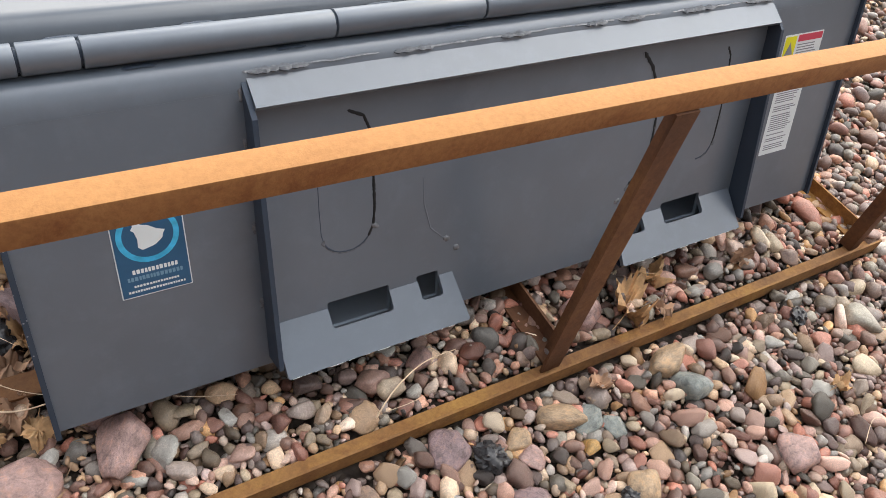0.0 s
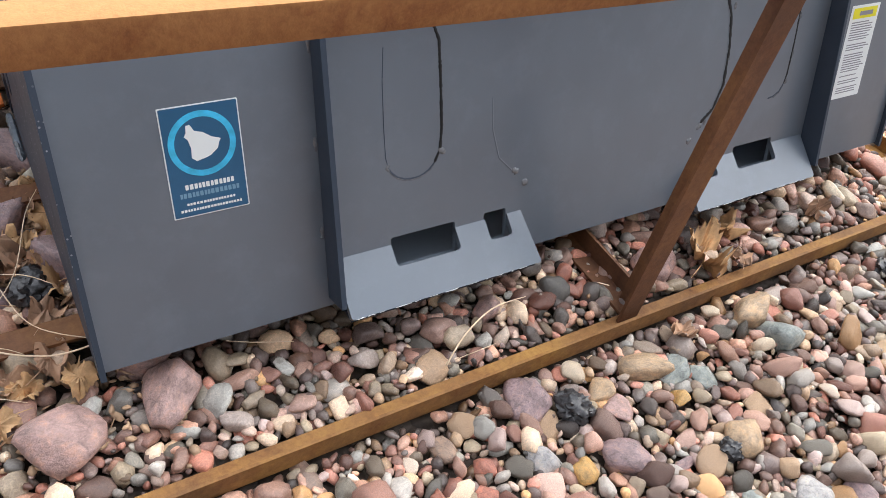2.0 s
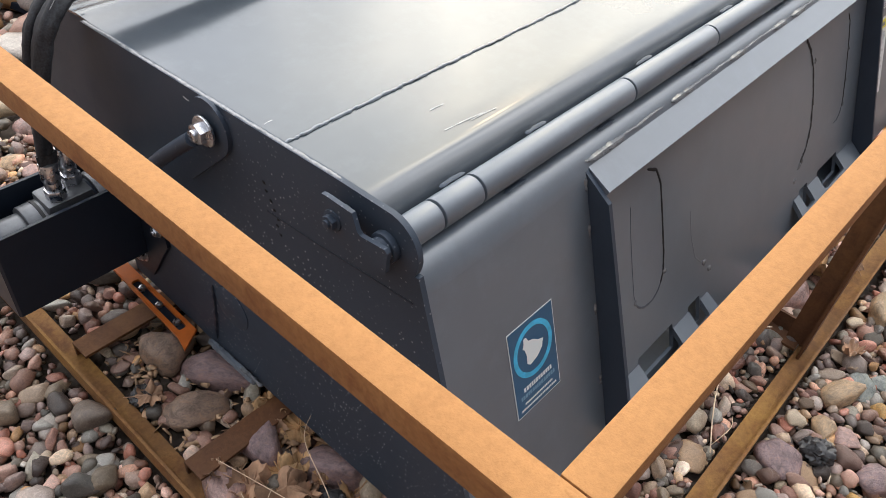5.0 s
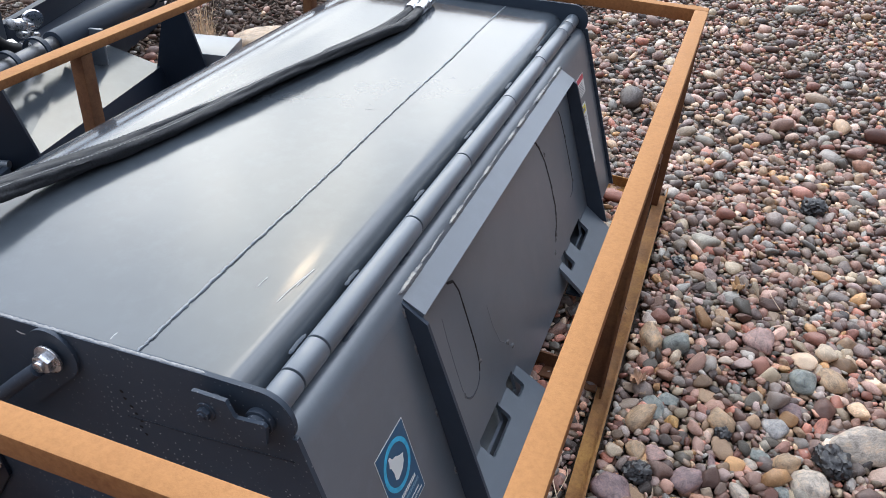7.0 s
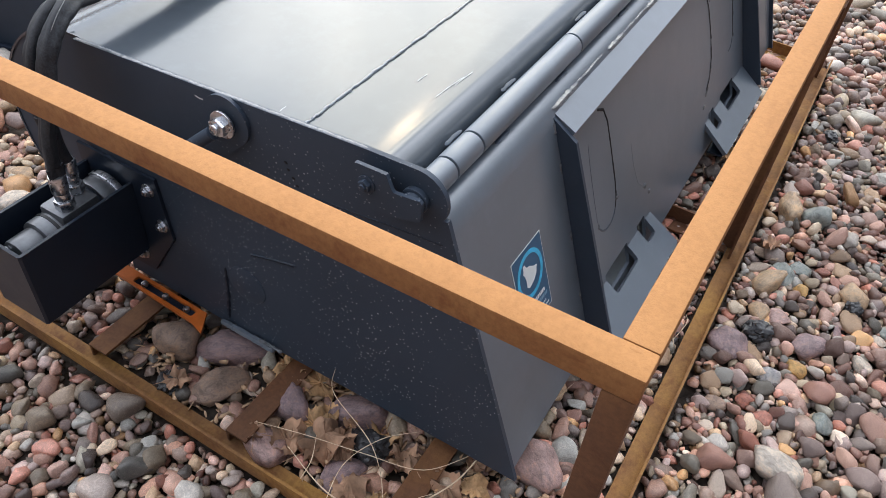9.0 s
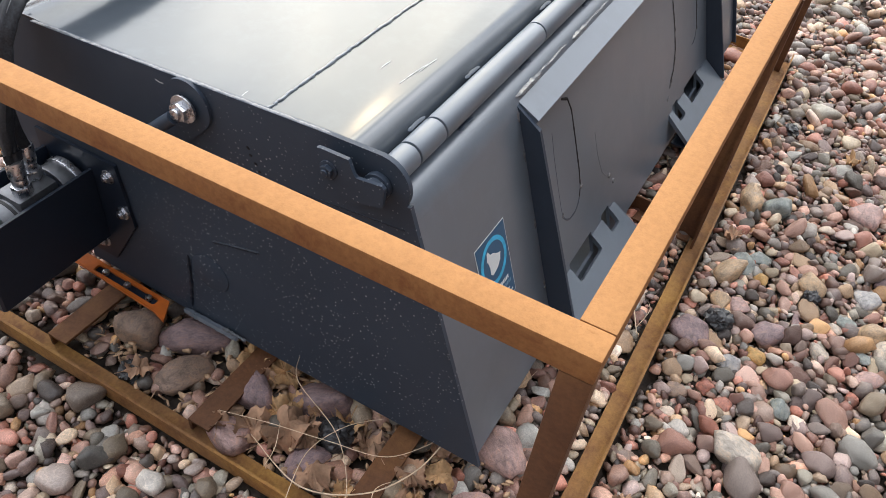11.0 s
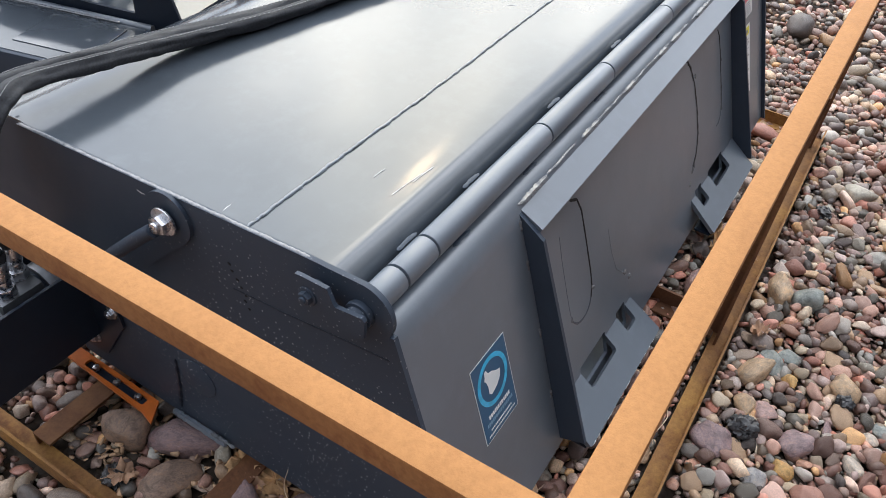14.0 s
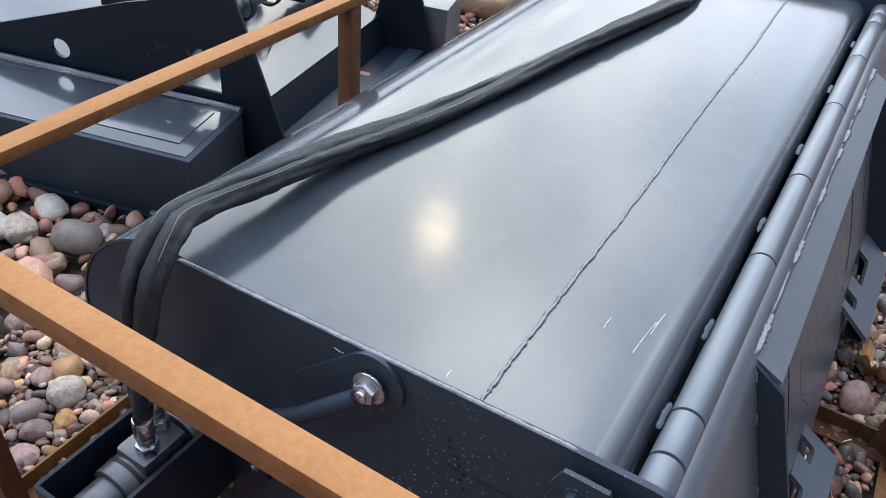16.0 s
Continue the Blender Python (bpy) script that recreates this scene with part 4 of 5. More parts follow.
def make_side_details():
    lug = arc(1.604, 0.590, 0.042, 45, 225, 16) + [(1.665, 0.470), (1.725, 0.529)]
    lug_ob = part("lug_plate", sheet([lug], 0.006, on_side(LEFT - 0.006)), GREY_SHADED_DARK, bucket)
    part("bolt", bolt_head((0.006, 1.604, 0.588), (-1, 0, 0), 0.0155, 0.013), ZINC, lug_ob, "bright zinc hexagon bolt")
    part("tie_rod", tube([(-0.006, 1.612, 0.578), (-0.012, 1.64, 0.553), (-0.02, 1.69, 0.505), (-0.01, 1.74, 0.455)], [0.011, 0.011, 0.011, 0.011], 12)[0], GREY_SHADED_DARK, bucket)
    part("weld_bead", bead([(LEFT - 0.001, 1.668, 0.243), (LEFT - 0.001, 1.672, 0.17), (LEFT - 0.001, 1.682, 0.098)], 0.004, 4, 0.3, 0.7, (1, 0, 0)), BLACK, bucket)
    part("weld_bead", bead([(LEFT - 0.001, 1.50, 0.345), (LEFT - 0.001, 1.57, 0.325), (LEFT - 0.001, 1.60, 0.315)], 0.003, 5, 0.3, 0.7, (1, 0, 0)), BLACK, bucket)
    part("side_seam", bead([(LEFT - 0.0004, 1.50, 0.512), (LEFT - 0.0004, 1.40, 0.521), (LEFT - 0.0004, 1.30, 0.533), (LEFT - 0.0004, 1.235, 0.540)], 0.0016, 12, 0.3, 0.5, (1, 0, 0)), BLACK, bucket)
    part("cover_disc", rod((LEFT - 0.0015, 1.62, 0.225), (LEFT + 0.001, 1.62, 0.225), 0.042, 28, 0.002), GREY_SHADED_DARK, bucket)
    strip = [(0.012, 1.565 + 0.007 * q, 0.084 + 0.003 * noise.noise(Vector((q * 0.7, 0, 0)))) for q in range(20)]
    part("wear_strip", bead(strip, 0.0065, 33, 0.18, 1.1), GREY, bucket, "crumpled bare metal wear strip")
    part("wear_chip", bead([(0.009, 1.60, 0.097), (0.010, 1.575, 0.096), (0.010, 1.545, 0.095)], 0.0032, 34, 0.5, 0.8), WELD, bucket)
    rng = random.Random(6)
    for q in range(7):
        y, z = 1.500 + rng.uniform(-0.006, 0.006) - 0.004 * q, 0.56 - 0.012 * q
        part("paint_chip", bead([(LEFT - 0.0004, y, z), (LEFT - 0.0004, y - 0.003, z - 0.002), (LEFT - 0.0004, y - 0.005, z)], 0.0022, 80 + q, 0.6, 0.3, (1, 0, 0)), GAP, bucket)
    part("paint_nick", bead([(LEFT - 0.0003, 1.665, 0.607), (LEFT - 0.0003, 1.657, 0.605), (LEFT - 0.0003, 1.650, 0.606)], 0.0009, 90, 0.4, 0.3, (1, 0, 0)), BARE, bucket)
    m = Matrix(((0, 1, 0, 0.018), (1, 0, 0, 1.722), (0, 0, 1, 0.078), (0, 0, 0, 1))) @ pose(0, 0, 0, 0, -3, 0)
    slot = rounded(0.030, -0.032, 0.185, -0.016, 0.004, 2)
    shoe = sheet([[(-0.012, -0.050), (0.02, -0.042), (0.262, -0.036), (0.262, -0.008), (0.012, -0.008)], slot], 0.006, m)
    shoe_ob = part("skid_shoe", shoe, ORANGE, bucket, "chipped orange painted skid shoe")
    part("shoe_backing", sheet([rounded(0.024, -0.035, 0.190, -0.013, 0.003, 2)], -0.004, m), BLACK, shoe_ob)
    for y in (0.05, 0.105, 0.16):
        part("shoe_bolt", bolt_head(m @ Vector((y, -0.0235, 0.001)), (0, 0, 1), 0.007, 0.008, False), ZINC, shoe_ob)


def make_lid_seam():
    rng = random.Random(8)
    seam_y = lambda x: 1.4765 + 0.009 * x + 0.0015 * math.sin(x * 9)
    pts = [(x, seam_y(x) + rng.uniform(-0.0012, 0.0012), lid_z(x, seam_y(x)) + 0.0006) for x in np.linspace(0.036, 1.785, 190)]
    part("lid_seam", bead(pts, 0.0025, 3, 0.5, 0.7), GREY, bucket, "rough welded seam across the lid")
    # short glossy beads drawn in for the bright glints along the seam
    for k in range(0, 186, 3):
        if rng.random() < 0.55:
            glint = [(x, y - 0.0018, z + 0.0006) for x, y, z in pts[k:k + rng.choice((2, 3, 4))]]
            part("weld_bead", bead(glint, rng.uniform(0.0008, 0.0014), 500 + k, 0.5, 0.7), WELD, bucket)
    edge = [(LEFT + 0.004, 1.36 + 0.56 * k / 40, 0.6450 - 0.0354 * k / 40 + rng.uniform(-0.0004, 0.0006)) for k in range(41)]
    part("edge_bead", bead(edge, 0.0028, 9, 0.25, 0.35), WELD, bucket)


SCUFFS = [(0.207, 1.366, 0.278, 1.360), (0.227, 1.411, 0.253, 1.410), (0.046, 1.527, 0.061, 1.528), (0.358, 1.785, 0.405, 1.790), (0.413, 1.743, 0.438, 1.687),
          (0.573, 1.783, 0.587, 1.752), (0.886, 1.545, 0.897, 1.527), (0.43, 1.74, 0.45, 1.70), (0.25, 1.359, 0.30, 1.356), (1.10, 1.60, 1.13, 1.58)]


def make_scuffs():
    """Thin bright scratches in the paint of the lid."""
    for k, (x0, y0, x1, y1) in enumerate(SCUFFS):
        xm, ym = (x0 + x1) / 2, (y0 + y1) / 2 + 0.0008
        part("scratch", bead([(x0, y0, lid_z(x0, y0)), (xm, ym, lid_z(xm, ym)), (x1, y1, lid_z(x1, y1))], 0.0006, 200 + k, 0.4, 0.35), BARE, bucket)


def make_attach_frame():
    frame_ob = part("attach_bar", extrude_profile([(1.240, 0.563), (1.194, 0.5395)], 0.367, 1.4835, 0.009), GREY, bucket)
    flange = [(1.238, 0.560), (1.186, 0.526), (1.029, 0.123), (plate_y(0.105) - 0.001, 0.105), (plate_y(0.5) - 0.0005, 0.5)]
    # flange faces get their shade from the darker grey too
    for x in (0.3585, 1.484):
        part("attach_flange", sheet([flange], 0.008, on_side(x)), GREY_SHADED_DARK, bucket)
    down = Vector((0, -0.810, -0.587))
    normal = Vector((1, 0, 0)).cross(down).normalized()
    if normal.z < 0:
        normal = -normal
    for x0, flip in ((0.371, False), (1.479, True)):
        m = Matrix((Vector((-1 if flip else 1, 0, 0)), down, normal)).transposed().to_4x4()
        m.translation = (x0, 1.0945, 0.1635)
        outline = [(0.0, 0.0)]
        for u0, u1 in ((0.098, 0.217), (0.276, 0.321)):
            outline += [(u0, 0.0), (u0, 0.030), (u0 + 0.002, 0.035), (u0 + 0.007, 0.037), (u1 - 0.007, 0.037), (u1 - 0.002, 0.035), (u1, 0.030), (u1, 0.0)]
        outline += [(0.350, 0.0), (0.360, 0.093), (0.357, 0.096), (0.003, 0.096), (0.0, 0.093)]
        bm = sheet([outline], -0.010, m)
        lip = part("attach_lip", bm, GREY, bucket, "bent steel lip with two slots")
        rng = random.Random(50 + flip)
        u = 0.006
        while u < 0.34:
            w = rng.uniform(0.004, 0.03)
            ends = [m @ Vector((u + w * q / 3, 0.0962 + rng.uniform(-0.001, 0.0006), -0.001)) for q in range(4)]
            part("worn_edge", bead(ends, rng.uniform(0.0006, 0.0012), int(u * 1e4), 0.4, 0.8), BARE, lip)
            u += w + rng.uniform(0.002, 0.02)
        # black plate added under the lip so that its slots look shaded
        part("slot_shade_plate", box((min(x0, x0 + (-0.36 if flip else 0.36)) + 0.004, 1.026, 0.090), (max(x0, x0 + (-0.36 if flip else 0.36)) - 0.004, 1.066, 0.095), 0.001), BLACK, lip)
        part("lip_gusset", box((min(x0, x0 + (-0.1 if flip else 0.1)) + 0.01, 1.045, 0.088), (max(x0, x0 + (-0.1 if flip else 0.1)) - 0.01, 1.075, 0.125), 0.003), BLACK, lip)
    k = 40
    n_out = Vector((0, -0.945, 0.327))
    for x in (0.356, 1.494):
        for z in (0.20, 0.33, 0.46, 0.53):
            a = Vector((x, plate_y(z), z))
            part("weld_bead", bead([a, a + Vector((0, 0.0035, 0.010)), a + Vector((0, 0.007, 0.020))], 0.0030, k, 0.5, 0.6, n_out), WELD, bucket)
            k += 1
    for x, w in ((0.37, 0.09), (0.60, 0.07), (0.80, 0.06), (0.98, 0.05), (1.06, 0.06), (1.22, 0.09), (1.40, 0.08)):
        a = Vector((x, 1.2385, 0.567))
        part("weld_bead", bead([a, a + Vector((w / 2, 0, 0.001)), a + Vector((w, 0, 0))], 0.0055, k, 0.4, 0.7), WELD, bucket)
        k += 1
    rng = random.Random(19)
    x = 0.362
    while x < 1.47:
        w = rng.uniform(0.02, 0.13)
        a = Vector((x, 1.2405, 0.5685))
        line = [a + Vector((w * q / 6, rng.uniform(-0.0012, 0.0012), rng.uniform(-0.0012, 0.0008))) for q in range(7)]
        part("weld_bead", bead(line, rng.uniform(0.0024, 0.0040), k, 0.3, 0.45), WELD, bucket)
        x += w + rng.choice((0.002, 0.004, 0.03))
        k += 1
    return frame_ob


def plate_line(places, r, seed, material_, name):
    pts = [on_plate(x, z, 0.0002).translation for x, z in places]
    part(name, bead(pts, r, seed, 0.25, 0.35, (0, -0.945, 0.327)), material_, bucket)


def make_plate_cuts():
    mid = 0.926
    small = [(0.518, 0.494), (0.545, 0.482), (0.557, 0.455), (0.560, 0.40), (0.562, 0.33), (0.559, 0.297), (0.549, 0.278), (0.541, 0.270), (0.531, 0.2645), (0.520, 0.2615), (0.508, 0.2610), (0.496, 0.2625), (0.484, 0.2675), (0.475, 0.2745), (0.469, 0.283)]
    large = [(0.718, 0.505), (0.690, 0.475), (0.667, 0.43), (0.656, 0.37), (0.656, 0.305), (0.675, 0.262), (0.705, 0.240)]
    for side in (0, 1):
        turn = (lambda p: p) if side == 0 else (lambda p: (2 * mid - p[0], p[1]))
        if side == 0:
            plate_line(small[:7], 0.0026, 60, GAP, "cut_line")
            plate_line(small[6:], 0.0015, 64, GREY_SHADED_DARK, "cut_line")
            plate_line([(x, z - 0.002) for x, z in small[6:]], 0.0011, 66, WELD, "weld_bead")
            plate_line([(0.469, 0.283), (0.4645, 0.300), (0.463, 0.345), (0.463, 0.410), (0.466, 0.455)], 0.0007, 74, GREY_SHADED_DARK, "cut_line")
            plate_line([(0.470, 0.290), (0.466, 0.284), (0.471, 0.279)], 0.0030, 76, WELD, "weld_bead")
            plate_line([(0.655, 0.36), (0.658, 0.31), (0.672, 0.262), (0.700, 0.236)], 0.0013, 77, GREY, "cut_line")
        else:
            outer = [(1.372, 0.488), (1.384, 0.470), (1.389, 0.43), (1.391, 0.36), (1.389, 0.300), (1.384, 0.282)]
            plate_line(outer, 0.0024, 61, GAP, "cut_line")
            plate_line([(1.384, 0.282), (1.374, 0.268), (1.358, 0.260), (1.342, 0.258)], 0.0018, 65, GREY_SHADED_DARK, "cut_line")
            plate_line([(1.384, 0.279), (1.374, 0.265), (1.358, 0.257)], 0.0014, 67, WELD, "weld_bead")
            plate_line([turn(p) for p in large], 0.0042, 62, GAP, "cut_line")
            plate_line([turn((x + 0.004, z)) for x, z in large], 0.0016, 68, GREY, "weld_bead")
            for q, (x, z) in enumerate(((1.392, 0.415), (1.392, 0.345), (1.388, 0.292), (1.192, 0.450), (1.197, 0.360), (1.190, 0.290), (1.160, 0.246))):
                plate_line([(x, z), (x + 0.001, z - 0.006), (x, z - 0.012)], 0.0042, 78 + q, WELD, "weld_bead")
        for n, (x, z) in enumerate(((0.556, 0.298), (0.700, 0.238), (0.722, 0.214))):
            if side and n == 0:
                continue
            a, b = turn((x, z)), turn((x + 0.012, z - 0.008))
            plate_line([a, ((a[0] + b[0]) / 2, (a[1] + b[1]) / 2), b], 0.0055, 70 + n + 5 * side, WELD, "weld_bead")


def make_decals():
    m = on_plate(0.152, 0.277, 0.0004)
    w, h = 0.1015, 0.1500

    def flat(loops, lift, mat, parent, name):
        return part(name, sheet(loops, 0.0003, m @ Matrix.Translation((0, 0, lift))), mat, parent)

    rim = flat([rounded(0, 0, w, h, 0.001, 1)], 0.0, WHITE, bucket, "maker_decal")
    tagged(rim, "blue maker's decal with a pale emblem in a ring")
    flat([rounded(0.0016, 0.0016, w - 0.0016, h - 0.0016, 0.001, 1)], 0.0004, BLUE, rim, "decal_field")
    cx, cy = 0.050, 0.0975
    ring = [(cx + 0.0435 * math.cos(k * math.pi / 24), cy + 0.0435 * math.sin(k * math.pi / 24)) for k in range(48)]
    hole = [(cx + 0.0355 * math.cos(k * math.pi / 24), cy + 0.0355 * math.sin(k * math.pi / 24)) for k in range(48)]
    flat([ring, hole], 0.0008, CYAN, rim, "emblem_ring")
    blob = [(-0.018, 0.026), (-0.013, 0.027), (-0.008, 0.018), (0.002, 0.015), (0.013, 0.007), (0.024, 0.003), (0.021, -0.002), (0.019, -0.009), (0.009, -0.017), (0.004, -0.019), (-0.010, -0.022), (-0.016, -0.017), (-0.015, -0.004), (-0.018, 0.008), (-0.022, 0.012), (-0.019, 0.017)]
    flat([[(cx + u, cy + v) for u, v in blob]], 0.0008, WHITE, rim, "emblem_shape")
    for v, u0, u1, t, mat in ((0.0385, 0.020, 0.084, 0.0085, WHITE), (0.0275, 0.012, 0.090, 0.0080, PALE), (0.0165, 0.019, 0.083, 0.0042, WHITE), (0.0080, 0.010, 0.092, 0.0042, WHITE)):
        u = u0
        rng = random.Random(int(v * 1e5))
        while u < u1 - 0.002:
            step = rng.uniform(0.0042, 0.0066) * (t / 0.0085 * 0.5 + 0.5)
            flat([rounded(u, v, min(u + step * 0.72, u1), v + t * 0.82, 0.0004, 1)], 0.0008, mat, rim, "print_bar")
            u += step
    m2 = on_plate(1.563, 0.222, 0.0004)

    def flat2(mm, loops, lift, mat, parent, name):
        return part(name, sheet(loops, 0.0003, mm @ Matrix.Translation((0, 0, lift))), mat, parent)

    tall = flat2(m2, [rounded(0, 0, 0.098, 0.200, 0.002, 2)], 0.0, WHITE, bucket, "safety_label")
    tagged(tall, "white safety label with a yellow heading and small print")
    flat2(m2, [rounded(0.008, 0.172, 0.090, 0.194, 0.001, 1)], 0.0004, YELLOW, tall, "label_heading")
    flat2(m2, [rounded(0.030, 0.178, 0.076, 0.187, 0.001, 1)], 0.0008, INK, tall, "print_bar")
    rng = random.Random(31)
    v = 0.163
    while v > 0.010:
        flat2(m2, [rounded(0.010, v, rng.uniform(0.070, 0.089), v + 0.0022, 0.0005, 1)], 0.0004, INK, tall, "print_bar")
        v -= rng.choice((0.0052, 0.0052, 0.0052, 0.0105))
    m3 = on_plate(1.552, 0.432, 0.0004)
    short = flat2(m3, [rounded(0, 0, 0.132, 0.060, 0.002, 2)], 0.0, WHITE, bucket, "warning_label")
    tagged(short, "white warning label with a yellow triangle panel and red heading")
    flat2(m3, [rounded(0.046, 0.042, 0.129, 0.057, 0.001, 1)], 0.0004, RED, short, "label_heading")
    flat2(m3, [rounded(0.003, 0.004, 0.040, 0.056, 0.001, 1)], 0.0004, YELLOW, short, "label_panel")
    flat2(m3, [[(0.008, 0.016), (0.035, 0.016), (0.0215, 0.044)]], 0.0008, INK, short, "label_triangle")
    for k in range(6):
        flat2(m3, [rounded(0.048, 0.034 - 0.006 * k, rng.uniform(0.10, 0.125), 0.0362 - 0.006 * k, 0.0005, 1)], 0.0004, INK, short, "print_bar")


def make_motor():
    base = [(1.80, 0.385), (1.99, 0.385), (1.99, 0.13), (1.86, 0.13), (1.785, 0.25)]
    mount = part("motor_mount", sheet([base], 0.006, on_side(LEFT - 0.007)), BLACK, bucket)
    outer = [(0.012, 1.860), (-0.216, 1.860), (-0.220, 1.864), (-0.220, 1.974), (-0.216, 1.978), (0.012, 1.978), (0.012, 1.972), (-0.214, 1.972), (-0.214, 1.866), (0.012, 1.866)]
    box_ob = part("motor_box", sheet([outer], 0.162, Matrix.Translation((0, 0, 0.190))), BLACK, bucket, "open black steel box round the hydraulic motor")
    part("box_floor", box((-0.2135, 1.8665, 0.191), (0.012, 1.9715, 0.197), 0.001), BLACK, box_ob)
    for y, z in ((1.822, 0.352), (1.806, 0.276), (1.880, 0.168)):
        part("mount_bolt", bolt_head((LEFT - 0.008, y, z), (-1, 0, 0), 0.0095, 0.008), ZINC, mount)
    my, mz = 1.918, 0.300
    motor = part("hydraulic_motor", join(rod((-0.150, my, mz), (-0.050, my, mz), 0.041, 28, 0.003), rod((-0.195, my, mz), (-0.150, my, mz), 0.033, 24, 0.004),
                                         box((-0.118, my - 0.034, mz + 0.020), (-0.040, my + 0.026, mz + 0.050), 0.008)), ALLOY, bucket, "grey cast hydraulic motor")
    part("motor_flange", rod((-0.034, my, mz), (-0.006, my, mz), 0.050, 40, 0.003), ALLOY, motor)
    part("flange_rim", rod((-0.008, my, mz), (0.006, my, mz), 0.0535, 40, 0.002), ZINC, motor, "bright machined flange rim")
    part("flange_cap", rod((-0.050, my, mz), (-0.034, my, mz), 0.044, 32, 0.003), BLACK, motor)
    part("motor_ring", rod((-0.128, my, mz), (-0.122, my, mz), 0.0425, 28, 0.001), RUBBER, motor)
    for x, y in ((-0.094, my - 0.016), (-0.056, my + 0.006)):
        part("hose_fitting", join(rod((x, y, mz + 0.050), (x, y, mz + 0.068), 0.0165, 6, 0.002), rod((x, y, mz + 0.068), (x, y, mz + 0.084), 0.0125, 20, 0.002),
                                  rod((x, y, mz + 0.084), (x + 0.002, y, mz + 0.118), 0.0145, 20, 0.003)), ZINC, motor, "zinc hydraulic hose fitting")
    for z in (-0.018, 0.018):
        part("motor_bolt", bolt_head((-0.195, my + z, mz + 0.012), (-1, 0, 0), 0.007, 0.006, False), ZINC, motor)


def make_hoses():
    mid = [(0.060, 1.928, 0.668), (0.210, 1.914, 0.652), (0.360, 1.902, 0.633), (0.60, 1.848, 0.622), (0.93, 1.788, 0.621), (1.30, 1.722, 0.620), (1.44, 1.703, 0.620), (1.58, 1.712, 0.620)]
    # the two sleeves lie loosely side by side, the front one riding up on the other in the middle
    apart = [(0.0115, 0.0), (0.013, 0.0), (0.0145, -0.001), (0.0135, 0.002), (0.0100, 0.010), (0.0125, 0.006), (0.014, 0.0), (0.0155, 0.0)]
    lines = [
        [(-0.092, 1.902, 0.412), (-0.088, 1.900, 0.47), (-0.066, 1.894, 0.560), (-0.038, 1.897, 0.630), (0.005, 1.906, 0.665)] + [(x, y - dy, z + dz) for (x, y, z), (dy, dz) in zip(mid, apart)],
        [(-0.054, 1.924, 0.412), (-0.062, 1.924, 0.47), (-0.064, 1.922, 0.555), (-0.044, 1.927, 0.618), (0.000, 1.934, 0.657)] + [(x, y + dy, z - 0.002) for (x, y, z), (dy, dz) in zip(mid, apart)],
    ]
    for k, pts in enumerate(lines):
        seg, fine = 28, 24
        bm, path = tube(pts, [0.0135, 0.0150, 0.0160, 0.0165, 0.0165, 0.0165, 0.0160, 0.0155] + [0.0150] * 4 + [0.013], seg, 0.80, fine)
        bm.verts.ensure_lookup_table()
        along = 0.0
        for i, c in enumerate(path):
            along += (c - path[i - 1]).length if i else 0.0
            for j in range(seg):
                v = bm.verts[i * seg + j]
                a = 2 * math.pi * j / seg
                fold = 0.13 * math.sin(3 * a + 7 * along + 2 * k) + 0.20 * noise.noise(Vector((2.2 * math.cos(a), 2.2 * math.sin(a), along * 22 + 40 * k)))
                crease = 0.14 * max(0.0, noise.noise(Vector((along * 60, 1.3 * math.cos(a), 5 + k)))) + 0.20 * max(0.0, math.cos(a - 1.9)) ** 12
                v.co = c + (v.co - c) * (1 + fold - crease + 0.10 * max(0.0, math.cos(a - 1.4)) ** 8)
                v.co += Vector((0, 1, 0)) * 0.004 * noise.noise(Vector((along * 6, k * 9, 0)))
        hose = thing("hydraulic_hose", pts[0], "black fabric-sleeved hydraulic hose lying across the grey lid", "hose", "pair of sleeved hoses")
        part("sleeve", bm, CLOTH, hose, "", 60)
        stitches = []
        side = -0.006 if k == 0 else 0.002
        for i in range(42, len(path) - 18):
            d = path[i + 1] - path[i]
            steps = max(1, round(d.length / 0.0075))
            for q in range(steps):
                p = path[i] + d * (q / steps) + Vector((0, side + 0.002 * math.sin(i * 0.13), 0.0140))
                stitches.append(rod(p, p + d.normalized() * min(0.0045, d.length * 0.7), 0.0007, 5))
        part("stitched_seam", join(*stitches), STITCH, hose)
        a, b = Vector(pts[-1]), Vector(pts[-1]) + Vector((0.12, 0.012, 0.002))
        part("crimp", rod(a - Vector((0.01, 0, 0)), a.lerp(b, 0.45), 0.016, 16, 0.002), ZINC, hose, "zinc crimped hose end")
        part("coupler", join(rod(a.lerp(b, 0.45), a.lerp(b, 0.62), 0.019, 6, 0.002), rod(a.lerp(b, 0.62), b, 0.0155, 18, 0.002)), ZINC, hose)


make_bucket_shell()
make_lid()
make_hinge()
make_pin_keeper()
make_side_details()
make_lid_seam()
make_scuffs()
make_attach_frame()
make_plate_cuts()
make_decals()
make_motor()
make_hoses()

# ---- the next machine along ----
NB_O, NB_S, NB_N = Vector((0.434, 3.141, 0.0)), Vector((0.266, -0.964, 0.0)), Vector((0.964, 0.266, 0.0))
blade = thing("blade_attachment", NB_O + NB_S * 0.2 + NB_N * 0.3, "black steel blade attachment standing behind the shipping frame", "loader attachment")


def nb_box(s0, s1, n0, n1, z0, z1, bevel=0.006):
    m = Matrix((NB_S, NB_N, Vector((0, 0, -1)))).transposed().to_4x4()
    m.translation = NB_O
    return box((s0, n0, -z1), (s1, n1, -z0), bevel, m)


def nb(s, n, z):
    return NB_O + NB_S * s + NB_N * n + Vector((0, 0, z))


